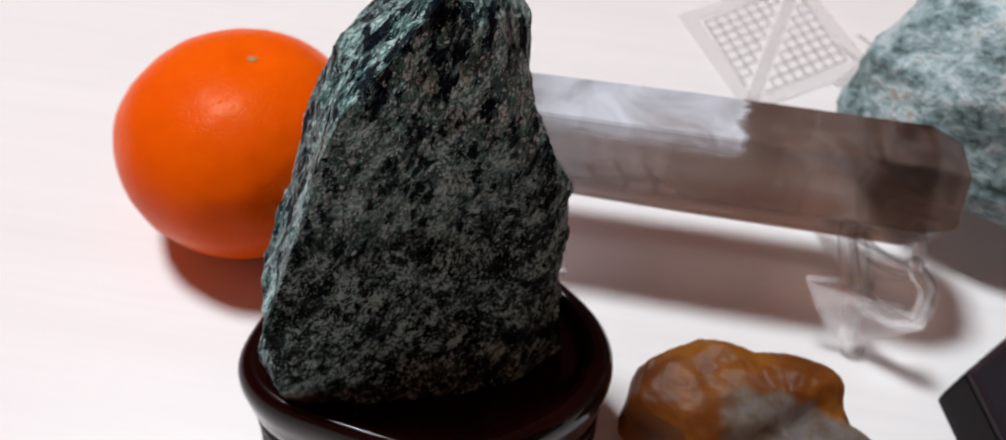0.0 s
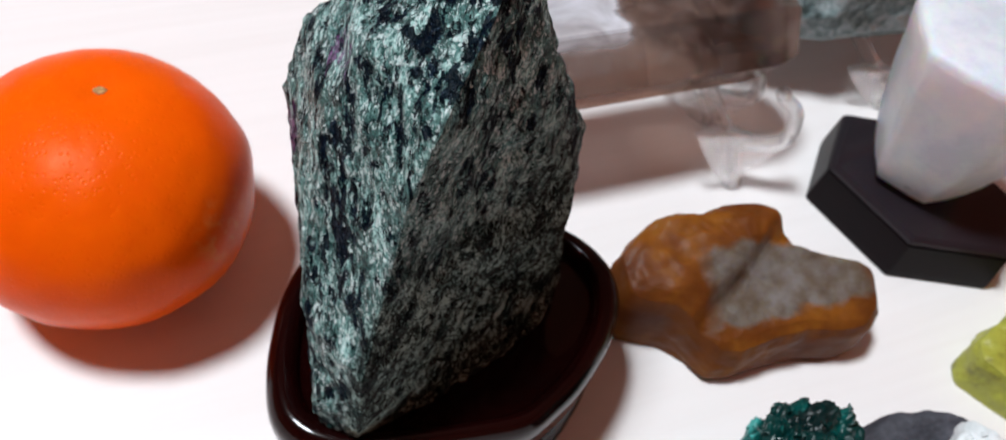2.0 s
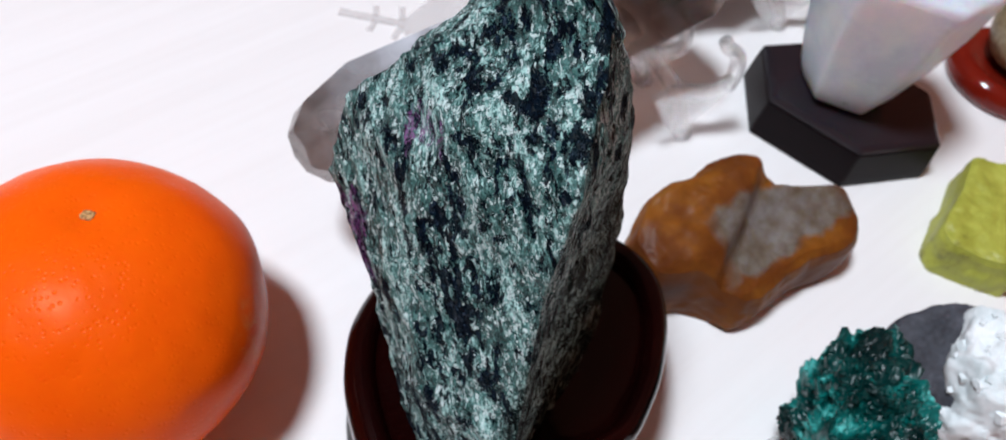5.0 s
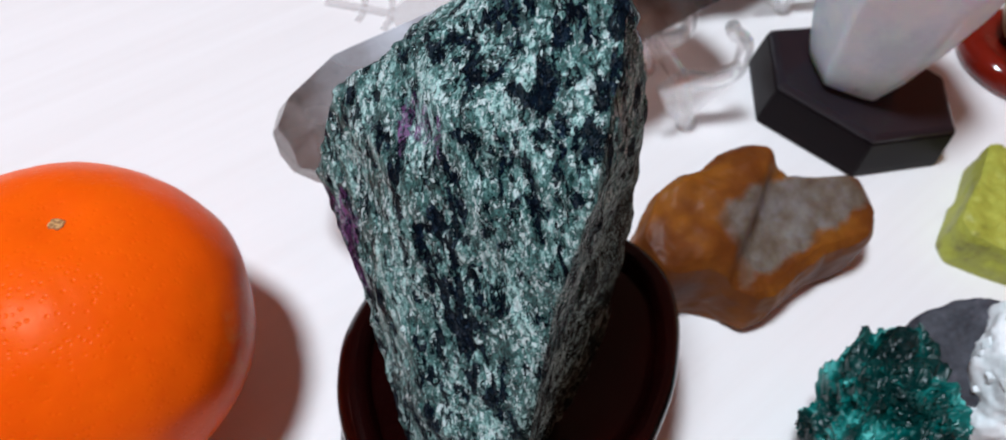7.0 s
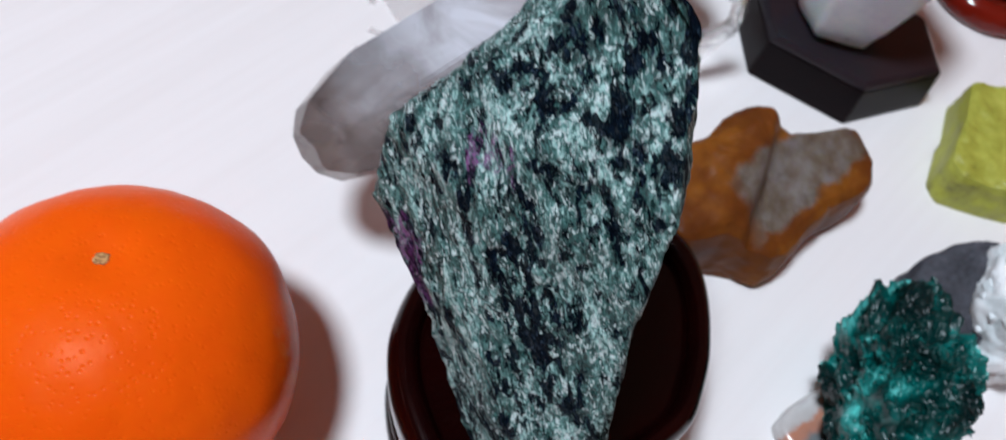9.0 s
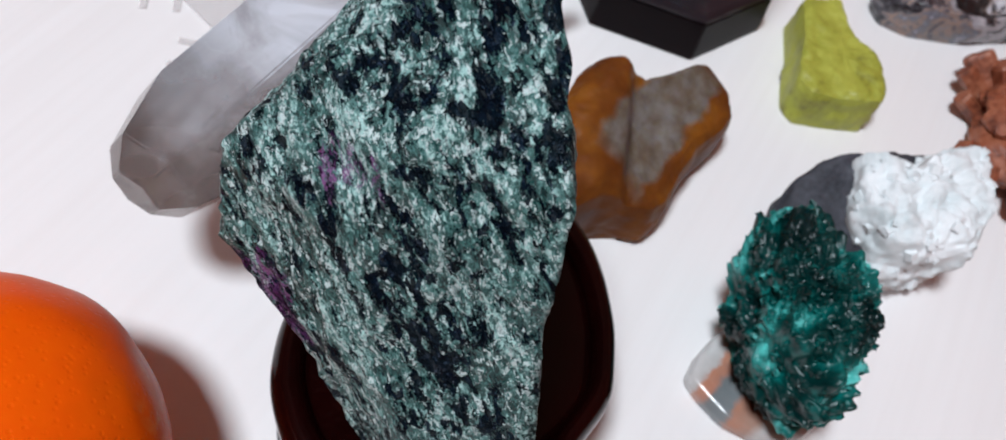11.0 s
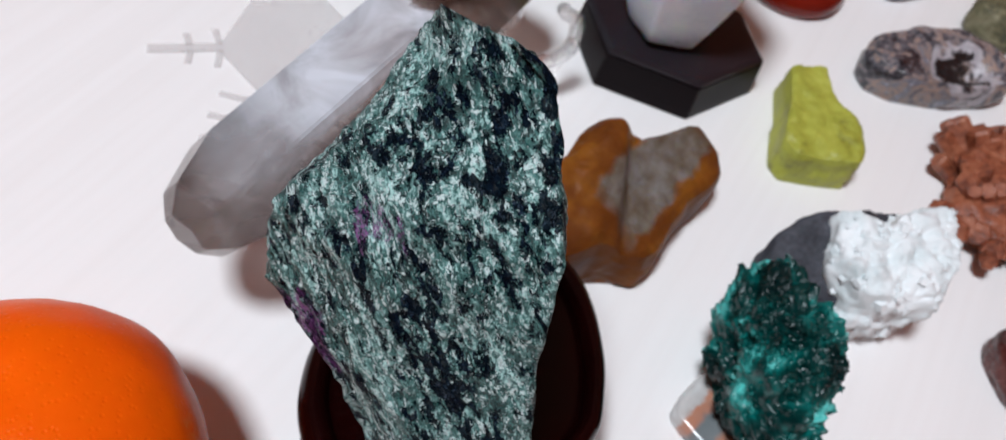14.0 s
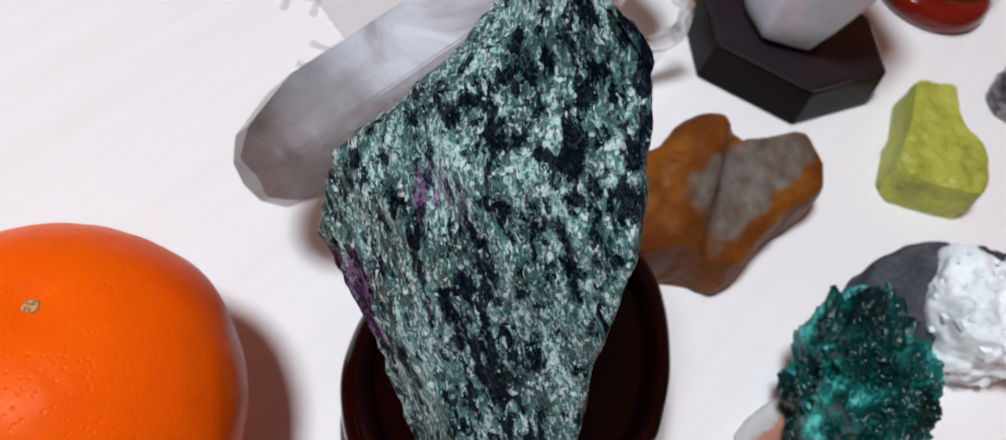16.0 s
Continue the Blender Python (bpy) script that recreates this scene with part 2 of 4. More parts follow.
def make_citrine_material():
    m = material("golden_quartz", rough=0.42, Specular_IOR_Level=0.07, Transmission_Weight=0.1, IOR=1.5, Subsurface_Weight=0.30, Subsurface_Scale=0.006)
    n = Net(m)
    n.bsdf.inputs["Subsurface Radius"].default_value = (1.0, 0.45, 0.08)
    a, b, c = n.noise(48, 4, 0.5), n.noise(170, 5), n.noise(900, 3)
    col = n.ramp(n.math("ADD", a, n.math("MULTIPLY", n.math("SUBTRACT", b, 0.5), 0.25)),
                 [(0.3, (0.090, 0.023, 0.005)), (0.5, (0.150, 0.046, 0.008)), (0.62, (0.225, 0.078, 0.010)), (0.8, (0.22, 0.105, 0.032))])
    # a cloudy grey patch across the top
    u, v = Vector((0.96, 0.28, 0)), Vector((-0.28, 0.96, 0))
    mid = n.vec("SUBTRACT", n.co, (0.0915, 0.2500, 0))
    wob = n.math("MULTIPLY", n.math("SUBTRACT", n.noise(110, 3, 0.5), 0.5), 0.008)
    du = n.math("ABSOLUTE", n.math("ADD", n.vec("DOT_PRODUCT", mid, tuple(u), out=1), wob))
    dv = n.math("ABSOLUTE", n.math("ADD", n.vec("DOT_PRODUCT", mid, tuple(v), out=1), wob))
    inside = n.math("MULTIPLY", n.ramp(n.math("MULTIPLY", du, 20), [(0.48, 1.0), (0.58, 0.0)]), n.ramp(n.math("MULTIPLY", dv, 60), [(0.52, 1.0), (0.64, 0.0)]))
    sep = n.node("SeparateXYZ")
    n.link(n.co, sep.inputs[0])
    inside = n.math("MULTIPLY", inside, n.ramp(n.math("MULTIPLY", sep.outputs[2], 40), [(0.58, 0.0), (0.70, 1.0)]))
    grey = n.ramp(n.math("ADD", b, n.math("MULTIPLY", n.math("SUBTRACT", a, 0.5), 0.8)), [(0.30, (0.095, 0.066, 0.044)), (0.5, (0.135, 0.108, 0.086)), (0.70, (0.18, 0.162, 0.150))])
    n.put(Base_Color=n.mix(inside, col, grey), Roughness=n.mix(inside, (0.42, 0.42, 0.42), (0.58, 0.58, 0.58)),
          Transmission_Weight=n.math("MULTIPLY", n.math("SUBTRACT", 1.0, inside), 0.08),
          Normal=n.bump(n.math("ADD", b, n.math("MULTIPLY", c, 0.10)), 0.22, 0.0014))
    return m


def make_smoky_material():
    m = material("smoky_quartz", rough=0.06, IOR=1.46)
    n = Net(m)
    st = n.squash((0.94, 0.34, 0.01), 0.3)
    a, b = n.noise(38, 5, 0.6, distort=0.7), n.noise(190, 4, 0.6, st)
    cloud = n.ramp(n.math("ADD", a, n.math("MULTIPLY", n.math("SUBTRACT", b, 0.5), 0.5)), [(0.50, 0.0), (0.68, 1.0)])
    end = n.near((-0.030, 0.294, 0.052), 0.045, a, 0.05)
    cloud = n.math("MAXIMUM", n.math("MULTIPLY", cloud, 0.28), n.math("MULTIPLY", n.ramp(end, [(0.1, 0.0), (0.6, 1.0)]), n.ramp(b, [(0.40, 0.0), (0.65, 0.15)])))
    # a milky veil under the upper face, broken off along a crack
    along = n.vec("DOT_PRODUCT", n.vec("SUBTRACT", n.co, (-0.0496, 0.2861, 0.046)), (0.9435, 0.3313, 0.01), out=1)
    along = n.math("ADD", along, n.math("MULTIPLY", n.math("SUBTRACT", b, 0.5), 0.012))
    sep = n.node("SeparateXYZ")
    n.link(n.co, sep.inputs[0])
    high = n.math("ADD", sep.outputs[2], n.math("MULTIPLY", n.math("SUBTRACT", b, 0.5), 0.004))
    veil = n.math("MULTIPLY", n.ramp(n.math("MULTIPLY", along, 8), [(0.72, 1.0), (0.745, 0.0)]), n.ramp(n.math("MULTIPLY", high, 10), [(0.565, 0.0), (0.60, 1.0)]))
    veil = n.math("MULTIPLY", veil, n.ramp(a, [(0.3, 0.55), (0.6, 1.0)]))
    veil = n.math("MULTIPLY", veil, n.ramp(n.math("MULTIPLY", along, 8), [(0.16, 0.50), (0.36, 1.0)]))
    cracks = n.ramp(n.cells(48, n.vec("ADD", n.co, n.vec("SCALE", n.noise(60, 3, color=True), scale=0.02)), "DISTANCE_TO_EDGE"), [(0.0, 1.0), (0.035, 0.0)])
    cracks = n.math("MULTIPLY", cracks, n.ramp(a, [(0.45, 0.0), (0.6, 0.6)]))
    cloud = n.math("MAXIMUM", cloud, cracks)
    # grey clouds fill the middle, the far half is clear and dark
    mist = n.math("MULTIPLY", n.ramp(n.math("MULTIPLY", along, 8), [(0.10, 0.55), (0.45, 0.75), (0.66, 0.6), (0.76, 0.05)]), n.ramp(b, [(0.30, 0.35), (0.70, 1.0)]))
    cloud = n.math("MAXIMUM", cloud, n.math("MULTIPLY", mist, 0.5))
    side = n.ramp(n.math("MULTIPLY", high, 10), [(0.34, 0.0), (0.40, 1.0)])
    n.put(Base_Color=n.mix(veil, n.mix(cloud, (0.085, 0.066, 0.060), (0.46, 0.47, 0.50)), (0.68, 0.73, 0.80)),
          Transmission_Weight=n.math("SUBTRACT", 0.92, n.math("MAXIMUM", n.math("MULTIPLY", cloud, 0.50), n.math("MULTIPLY", veil, 0.74))),
          Roughness=n.math("ADD", n.math("MULTIPLY", cloud, 0.16), 0.05), Normal=n.bump(b, 0.10, 0.0006))
    # light that goes straight through comes out brown
    through_light = n.node("BsdfTransparent")
    n.feed(through_light.inputs[0], n.ramp(n.math("MULTIPLY", along, 8), [(0.05, (0.74, 0.66, 0.62)), (0.30, (0.76, 0.73, 0.74)), (0.62, (0.74, 0.56, 0.47))]))
    both = n.node("MixShader")
    n.feed(both.inputs[0], n.math("SUBTRACT", n.math("SUBTRACT", 0.52, n.math("MULTIPLY", side, 0.30)), n.math("MULTIPLY", n.math("MAXIMUM", cloud, veil), 0.20), True))
    n.link(n.bsdf.outputs[0], both.inputs[1])
    n.link(through_light.outputs[0], both.inputs[2])
    n.link(both.outputs[0], n.tree.nodes["Material Output"].inputs[0])
    return m


def make_geode_material():
    m = material("grey_geode_stone", rough=0.25)
    n = Net(m)
    a, b = n.noise(70, 5, 0.6, distort=1.2), n.noise(420, 4, 0.65)
    tone = n.math("ADD", a, n.math("MULTIPLY", n.math("SUBTRACT", b, 0.5), 0.45))
    col = n.ramp(tone, [(0.34, (0.012, 0.011, 0.014)), (0.44, (0.07, 0.065, 0.075)), (0.50, (0.17, 0.165, 0.185)), (0.54, (0.36, 0.24, 0.18)), (0.58, (0.22, 0.19, 0.19)), (0.66, (0.15, 0.16, 0.20)), (0.76, (0.42, 0.42, 0.48))])
    ring = n.near((0.259, 0.226, 0.012), 0.018, a, 0.03)
    col = n.mix(n.ramp(ring, [(0.18, 0.0), (0.26, 0.85), (0.44, 0.85), (0.52, 0.0)]), col, n.mix(b, (0.30, 0.28, 0.30), (0.62, 0.60, 0.64)))
    col = n.mix(n.ramp(ring, [(0.46, 0.0), (0.58, 0.95)]), col, (0.012, 0.010, 0.010))
    n.put(Base_Color=col, Normal=n.bump(b, 0.4, 0.0012), Roughness=n.math("ADD", n.math("MULTIPLY", b, 0.3), 0.1))
    return m


def make_agate_material():
    m = material("banded_agate", rough=0.22, Transmission_Weight=0.15)
    n = Net(m)
    a, b = n.noise(90, 4, 0.6), n.noise(420, 4)
    along = n.vec("DOT_PRODUCT", n.vec("SUBTRACT", n.co, (0.037, 0.1895, 0.0)), (0.15, -0.98, 0.0), out=1)
    band = n.math("ADD", n.math("MULTIPLY", along, 25), n.math("MULTIPLY", n.math("SUBTRACT", a, 0.5), 0.22))
    col = n.ramp(band, [(0.10, (0.74, 0.73, 0.72)), (0.17, (0.60, 0.57, 0.55)), (0.20, (0.55, 0.22, 0.12)), (0.27, (0.48, 0.20, 0.12)), (0.31, (0.15, 0.18, 0.19)), (0.46, (0.20, 0.23, 0.24)), (0.50, (0.50, 0.22, 0.13)), (0.62, (0.42, 0.24, 0.17)), (0.70, (0.55, 0.52, 0.50))])
    col = n.mix(n.math("MULTIPLY", b, 0.3), col, (0.40, 0.38, 0.37))
    n.put(Base_Color=col, Normal=n.bump(b, 0.1, 0.0005), Roughness=n.math("ADD", n.math("MULTIPLY", b, 0.2), 0.12))
    return m


TABLE = make_table_material()
PEEL = make_peel_material()
SCAR = make_stone_material("dry_stem_scar", [(0.35, (0.22, 0.10, 0.03)), (0.6, (0.60, 0.34, 0.13))], 700, 1500, 0.8, 0.5, 0.0005)
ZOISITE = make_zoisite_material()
LACQUER = make_lacquer_material("dark_red_lacquer", (0.0018, 0.0006, 0.0006), (0.012, 0.0010, 0.0010), 0.14, 0.30)
BLACKWOOD = make_lacquer_material("black_brown_lacquer", (0.004, 0.003, 0.004), (0.009, 0.004, 0.005), 0.36, 0.02)
RIMWOOD = make_lacquer_material("glossy_black_lacquer", (0.012, 0.010, 0.013), (0.020, 0.015, 0.019), 0.28, 0.6)
TOPWOOD = make_lacquer_material("red_brown_lacquer", (0.012, 0.003, 0.003), (0.022, 0.005, 0.005), 0.50, 0.0)
REDLACQUER = make_lacquer_material("red_lacquer", (0.10, 0.006, 0.003), (0.20, 0.012, 0.005), 0.12)
CITRINE = make_citrine_material()
SMOKY = make_smoky_material()
ACRYLIC = material("clear_acrylic", (0.97, 0.97, 0.97), 0.03, Transmission_Weight=1.0, IOR=1.40, Alpha=0.42)
MILKY = make_stone_material("milky_quartz", [(0.36, (0.68, 0.74, 0.84)), (0.50, (0.78, 0.84, 0.92)), (0.68, (0.86, 0.90, 0.95))], 38, 130, 0.34, 0.2, 0.0015, 0.6, Transmission_Weight=0.16, IOR=1.35, Subsurface_Weight=0.6, Subsurface_Scale=0.02)
AMAZONITE = make_stone_material("blue_green_stone", [(0.30, (0.06, 0.105, 0.105)), (0.41, (0.18, 0.275, 0.28)), (0.52, (0.32, 0.44, 0.455)), (0.62, (0.54, 0.65, 0.67)), (0.72, (0.40, 0.37, 0.30))], 60, 260, 0.55, 0.7, 0.003)
SULPHUR = make_stone_material("yellow_green_stone", [(0.26, (0.15, 0.14, 0.02)), (0.38, (0.32, 0.325, 0.04)), (0.58, (0.42, 0.435, 0.065)), (0.8, (0.52, 0.53, 0.14))], 45, 300, 0.5, 0.4, 0.0012, 0.6)
BASALT = make_stone_material("dark_grey_basalt", [(0.3, (0.018, 0.019, 0.026)), (0.6, (0.05, 0.052, 0.066)), (0.8, (0.10, 0.10, 0.12))], 80, 600, 0.7, 0.5, 0.001)
SNOW = make_stone_material("white_crystal_crust", [(0.3, (0.62, 0.69, 0.70)), (0.5, (0.75, 0.80, 0.81)), (0.75, (0.86, 0.88, 0.89))], 90, 400, 0.8, 0.25, 0.0008, 0.4, Specular_IOR_Level=0.2)
AGATE = make_agate_material()
GEODE = make_geode_material()
RUST = make_stone_material("red_brown_crystal", [(0.3, (0.10, 0.025, 0.012)), (0.5, (0.26, 0.075, 0.035)), (0.7, (0.38, 0.14, 0.075)), (0.85, (0.5, 0.28, 0.2))], 90, 500, 0.45, 0.5, 0.001)
TANSTONE = make_stone_material("tan_jasper", [(0.3, (0.10, 0.075, 0.04)), (0.5, (0.30, 0.22, 0.12)), (0.7, (0.46, 0.37, 0.24))], 60, 350, 0.35, 0.3, 0.001)
LAVENDER = make_stone_material("lavender_grey_stone", [(0.3, (0.26, 0.25, 0.31)), (0.5, (0.42, 0.42, 0.50)), (0.75, (0.56, 0.56, 0.64))], 60, 300, 0.35, 0.15, 0.0008, 0.5)
OLIVE = make_stone_material("olive_brown_rock", [(0.3, (0.05, 0.05, 0.03)), (0.5, (0.13, 0.12, 0.06)), (0.75, (0.26, 0.24, 0.15))], 70, 400, 0.6, 0.6, 0.002)
DARKRED = make_stone_material("dark_red_garnet", [(0.3, (0.04, 0.006, 0.005)), (0.7, (0.11, 0.02, 0.014))], 80, 500, 0.25, 0.3, 0.001)
PLASTIC = make_stone_material("frosted_plastic", [(0.3, (0.74, 0.71, 0.71)), (0.7, (0.79, 0.765, 0.76))], 60, 700, 0.35, 0.1, 0.0004, 0.4, Alpha=0.30)
# wall and ceiling tones are made up to throw warm fill into the shadows
WALLBOUNCE = make_stone_material("warm_bounce_wall", [(0.3, (0.66, 0.27, 0.175)), (0.7, (0.72, 0.31, 0.205))], 3, 60, 0.85, 0.1, 0.001, 0.3)
CEILBOUNCE = make_stone_material("ceiling_bounce", [(0.3, (0.68, 0.46, 0.37)), (0.7, (0.72, 0.50, 0.41))], 3, 60, 0.9, 0.1, 0.001, 0.3)
FLOORWOOD = make_stone_material("brown_floor", [(0.3, (0.16, 0.08, 0.04)), (0.7, (0.26, 0.14, 0.075))], 8, 60, 0.5, 0.1, 0.001)
LAMPGLASS = material("lamp_diffuser", (0.9, 0.9, 0.88), 0.4)


def make_malachite_material():
    m = material("velvet_malachite", rough=0.36, Specular_IOR_Level=0.35)
    n = Net(m)
    island = n.node("NewGeometry").outputs["Random Per Island"]
    a, b = n.noise(62, 3, 0.5, distort=0.5), n.noise(900, 3)
    tone = n.math("ADD", n.math("MULTIPLY", island, 0.05), n.math("MULTIPLY", a, 1.3))
    col = n.ramp(tone, [(0.50, (0.0, 0.012, 0.012)), (0.64, (0.0, 0.038, 0.034)), (0.75, (0.004, 0.13, 0.115)), (0.86, (0.10, 0.48, 0.44))])
    n.put(Base_Color=col, Normal=n.bump(n.math("ADD", n.noise(330, 4), n.math("MULTIPLY", b, 0.4)), 0.3, 0.0008))
    return m


MALACHITE = make_malachite_material()


# ---- builders ----
def mesh_data(name, verts, faces, mat, smooth=True):
    me = bpy.data.meshes.new(name)
    me.from_pydata([tuple(v) for v in verts], [], faces)
    me.materials.append(mat)
    if smooth:
        me.polygons.foreach_set("use_smooth", [True] * len(me.polygons))
    me.update()
    return me


def thing(name, label, category, at=(0, 0, 0), **tags):
    return tagged(place_at(new(name), at), label, category, **tags)


def place_at(ob, at):
    ob.location = at
    return ob


def part(name, me, parent=None, label="", at=(0, 0, 0)):
    ob = place_at(new(name, me), at)
    if parent:
        ob.parent = parent
    if label:
        ob["label"] = label
    return ob


def solo(name, me, label, category, at=(0, 0, 0), **tags):
    return tagged(place_at(new(name, me), at), label, category, **tags)


def bm_data(name, bm, mat, smooth=False):
    bmesh.ops.recalc_face_normals(bm, faces=bm.faces)
    me = bpy.data.meshes.new(name)
    bm.to_mesh(me)
    bm.free()
    me.materials.append(mat)
    if smooth:
        me.polygons.foreach_set("use_smooth", [True] * len(me.polygons))
    return me


def box_data(name, lo, hi, mat, bevel=0.0):
    bm = bmesh.new()
    bmesh.ops.create_cube(bm, size=1)
    for v in bm.verts:
        v.co = [lo[i] + (v.co[i] + 0.5) * (hi[i] - lo[i]) for i in range(3)]
    if bevel:
        bmesh.ops.bevel(bm, geom=bm.edges[:], offset=bevel, segments=2, affect="EDGES")
    return bm_data(name, bm, mat)


def grid_faces(rows, cols, caps=True):
    f = [(i * cols + j, i * cols + (j + 1) % cols, (i + 1) * cols + (j + 1) % cols, (i + 1) * cols + j) for i in range(rows - 1) for j in range(cols)]
    if caps:
        f.append(tuple(range(cols))[::-1])
        f.append(tuple(range((rows - 1) * cols, rows * cols)))
    return f


def spin_data(name, profile, mat, around=64, shape=None, smooth=True):
    """Rings from (radius, height) pairs; shape(angle) scales the radius."""
    verts = []
    for r, z in profile:
        for j in range(around):
            a = 2 * math.pi * j / around
            k = shape(a) if shape else 1.0
            verts.append((r * k * math.cos(a), r * k * math.sin(a), z))
    return mesh_data(name, verts, grid_faces(len(profile), around), mat, smooth)


def spline(points, steps=8):
    """Catmull-Rom through the points."""
    p = [Vector(q) for q in points]
    p = [p[0] * 2 - p[1], *p, p[-1] * 2 - p[-2]]
    out = []
    for i in range(1, len(p) - 2):
        for s in range(steps):
            t = s / steps
            out.append(0.5 * (2 * p[i] + (p[i + 1] - p[i - 1]) * t + (2 * p[i - 1] - 5 * p[i] + 4 * p[i + 1] - p[i + 2]) * t * t
                              + (3 * p[i] - p[i - 1] - 3 * p[i + 1] + p[i + 2]) * t ** 3))
    return [*out, p[-2]]


def tube_data(name, points, radius, mat, around=12, taper=None):
    line = spline(points)
    verts, up = [], Vector((0.3, 0.2, 0.9))
    for i, c in enumerate(line):
        d = (line[min(i + 1, len(line) - 1)] - line[max(i - 1, 0)]).normalized()
        side = d.cross(up).normalized()
        top = side.cross(d)
        r = radius * (taper(i / (len(line) - 1)) if taper else 1)
        verts += [c + (side * math.cos(a) + top * math.sin(a)) * r for a in (2 * math.pi * j / around for j in range(around))]
    return mesh_data(name, verts, grid_faces(len(line), around), mat)


def edge_radius(outline, centre, a):
    """How far the outline lies from the centre at the angle a."""
    dx, dy = math.cos(a), math.sin(a)
    best = 0.0
    for (x0, y0), (x1, y1) in zip(outline, outline[1:] + outline[:1]):
        x0, y0, ex, ey = x0 - centre[0], y0 - centre[1], x1 - x0, y1 - y0
        det = dx * -ey + dy * ex
        if abs(det) < 1e-12:
            continue
        s = (x0 * -ey + y0 * ex) / det
        u = (dx * y0 - dy * x0) / det
        if s > 0 and -1e-6 <= u <= 1 + 1e-6:
            best = max(best, s)
    return best


def bumps(p, scale, octaves=4, rough=0.5, seed=0.0):
    q, amp, total = Vector(p) * scale + Vector((seed, seed * 1.7, -seed)), 1.0, 0.0
    for _ in range(octaves):
        total += noise.noise(q) * amp
        q, amp = q * 2.1, amp * rough
    return total


def pebble_data(name, outline, height, mat, around=96, rings=26, rough=0.0015, scale=90, octaves=5, seed=0.0, profile=None, soften=2, top=None, smooth=True, z0=0.0):
    """A lump over an outline: foot, bulging side, worn shoulder and crown."""
    cx, cy = sum(p[0] for p in outline) / len(outline), sum(p[1] for p in outline) / len(outline)
    radii = [edge_radius(outline, (cx, cy), 2 * math.pi * j / around) for j in range(around)]
    for _ in range(soften):
        radii = [(radii[j - 1] + 2 * radii[j] + radii[(j + 1) % around]) / 4 for j in range(around)]
    profile = profile or [(0.90, 0.0), (1.0, 0.28), (0.97, 0.6), (0.86, 0.86), (0.62, 0.97), (0.0, 1.0)]
    verts = []
    for i in range(rings + 1):
        s = i / rings * (len(profile) - 1)
        k = min(int(s), len(profile) - 2)
        f = s - k
        w = profile[k][0] + (profile[k + 1][0] - profile[k][0]) * f
        z = profile[k][1] + (profile[k + 1][1] - profile[k][1]) * f
        for j in range(around):
            a = 2 * math.pi * j / around
            x, y = cx + math.cos(a) * radii[j] * w, cy + math.sin(a) * radii[j] * w
            h = z * height * (top(x, y) if top else 1.0)
            n = bumps((x, y, h), scale, octaves, 0.55, seed) * rough * min(1, z * 6 + 0.15)
            out = Vector((math.cos(a) * (1 - z * 0.7), math.sin(a) * (1 - z * 0.7), z)).normalized()
            if i == rings:
                out, n = Vector((0, 0, 1)), bumps((cx, cy, h), scale, octaves, 0.55, seed) * rough
            verts.append((x + out.x * n, y + out.y * n, max(0.0, h + out.z * n) + z0 if z > 0.02 else z0))
    return mesh_data(name, verts, grid_faces(rings + 1, around), mat, smooth)


def prism_data(name, base, tip, radius, mat, sides=6, ends=((0.0, 1.0), (1.0, 1.0)), turn=0.0, flat=1.0, bevel=0.0):
    """A many-sided column from base to tip; ends are (share of the length, share of the radius)."""
    base, tip = Vector(base), Vector(tip)
    d = tip - base
    q = d.to_track_quat("Z", "Y")
    bm = bmesh.new()
    rings = []
    for s, k in ends:
        rings.append([bm.verts.new(base + d * s + q @ Vector((math.cos(2 * math.pi * (j / sides) + turn) * radius * k, math.sin(2 * math.pi * (j / sides) + turn) * radius * k * flat, 0))) for j in range(sides)])
    for lo, hi in zip(rings, rings[1:]):
        for j in range(sides):
            bm.faces.new((lo[j], lo[(j + 1) % sides], hi[(j + 1) % sides], hi[j]))
    bm.faces.new(rings[0][::-1])
    bm.faces.new(rings[-1])
    if bevel:
        bmesh.ops.bevel(bm, geom=bm.edges[:], offset=bevel, segments=2, affect="EDGES")
    return bm_data(name, bm, mat)


# ---- the unseen room that closes the place, added for warm fill in the shadows ----
X0, X1, Y0, Y1, FLOOR, CEIL = -1.9, 2.1, -1.6, 2.2, -0.75, 1.85
tagged(new("floor", box_data("floor", (X0, Y0, FLOOR - 0.1), (X1, Y1, FLOOR), FLOORWOOD)), "brown wooden floor under the table", "floor", kind="structure")
tagged(new("ceiling", box_data("ceiling", (X0, Y0, CEIL), (X1, Y1, CEIL + 0.1), CEILBOUNCE)), "unseen ceiling, warm toned to bounce fill light, with a round lamp", "ceiling", kind="structure")
for nm, lo, hi in (("wall_west", (X0 - 0.1, Y0 - 0.1, FLOOR - 0.1), (X0, Y1 + 0.1, CEIL + 0.1)), ("wall_east", (X1, Y0 - 0.1, FLOOR - 0.1), (X1 + 0.1, Y1 + 0.1, CEIL + 0.1)),
                   ("wall_south", (X0, Y0 - 0.1, FLOOR - 0.1), (X1, Y0, CEIL + 0.1)), ("wall_north", (X0, Y1, FLOOR - 0.1), (X1, Y1 + 0.1, CEIL + 0.1))):
    tagged(new(nm, box_data(nm, lo, hi, WALLBOUNCE)), "unseen room wall, terracotta to bounce warm fill light", "wall", kind="structure")
lamp = thing("ceiling_lamp", "round white ceiling lamp, switched on", "ceiling lamp", (LAMP[0], LAMP[1], CEIL))
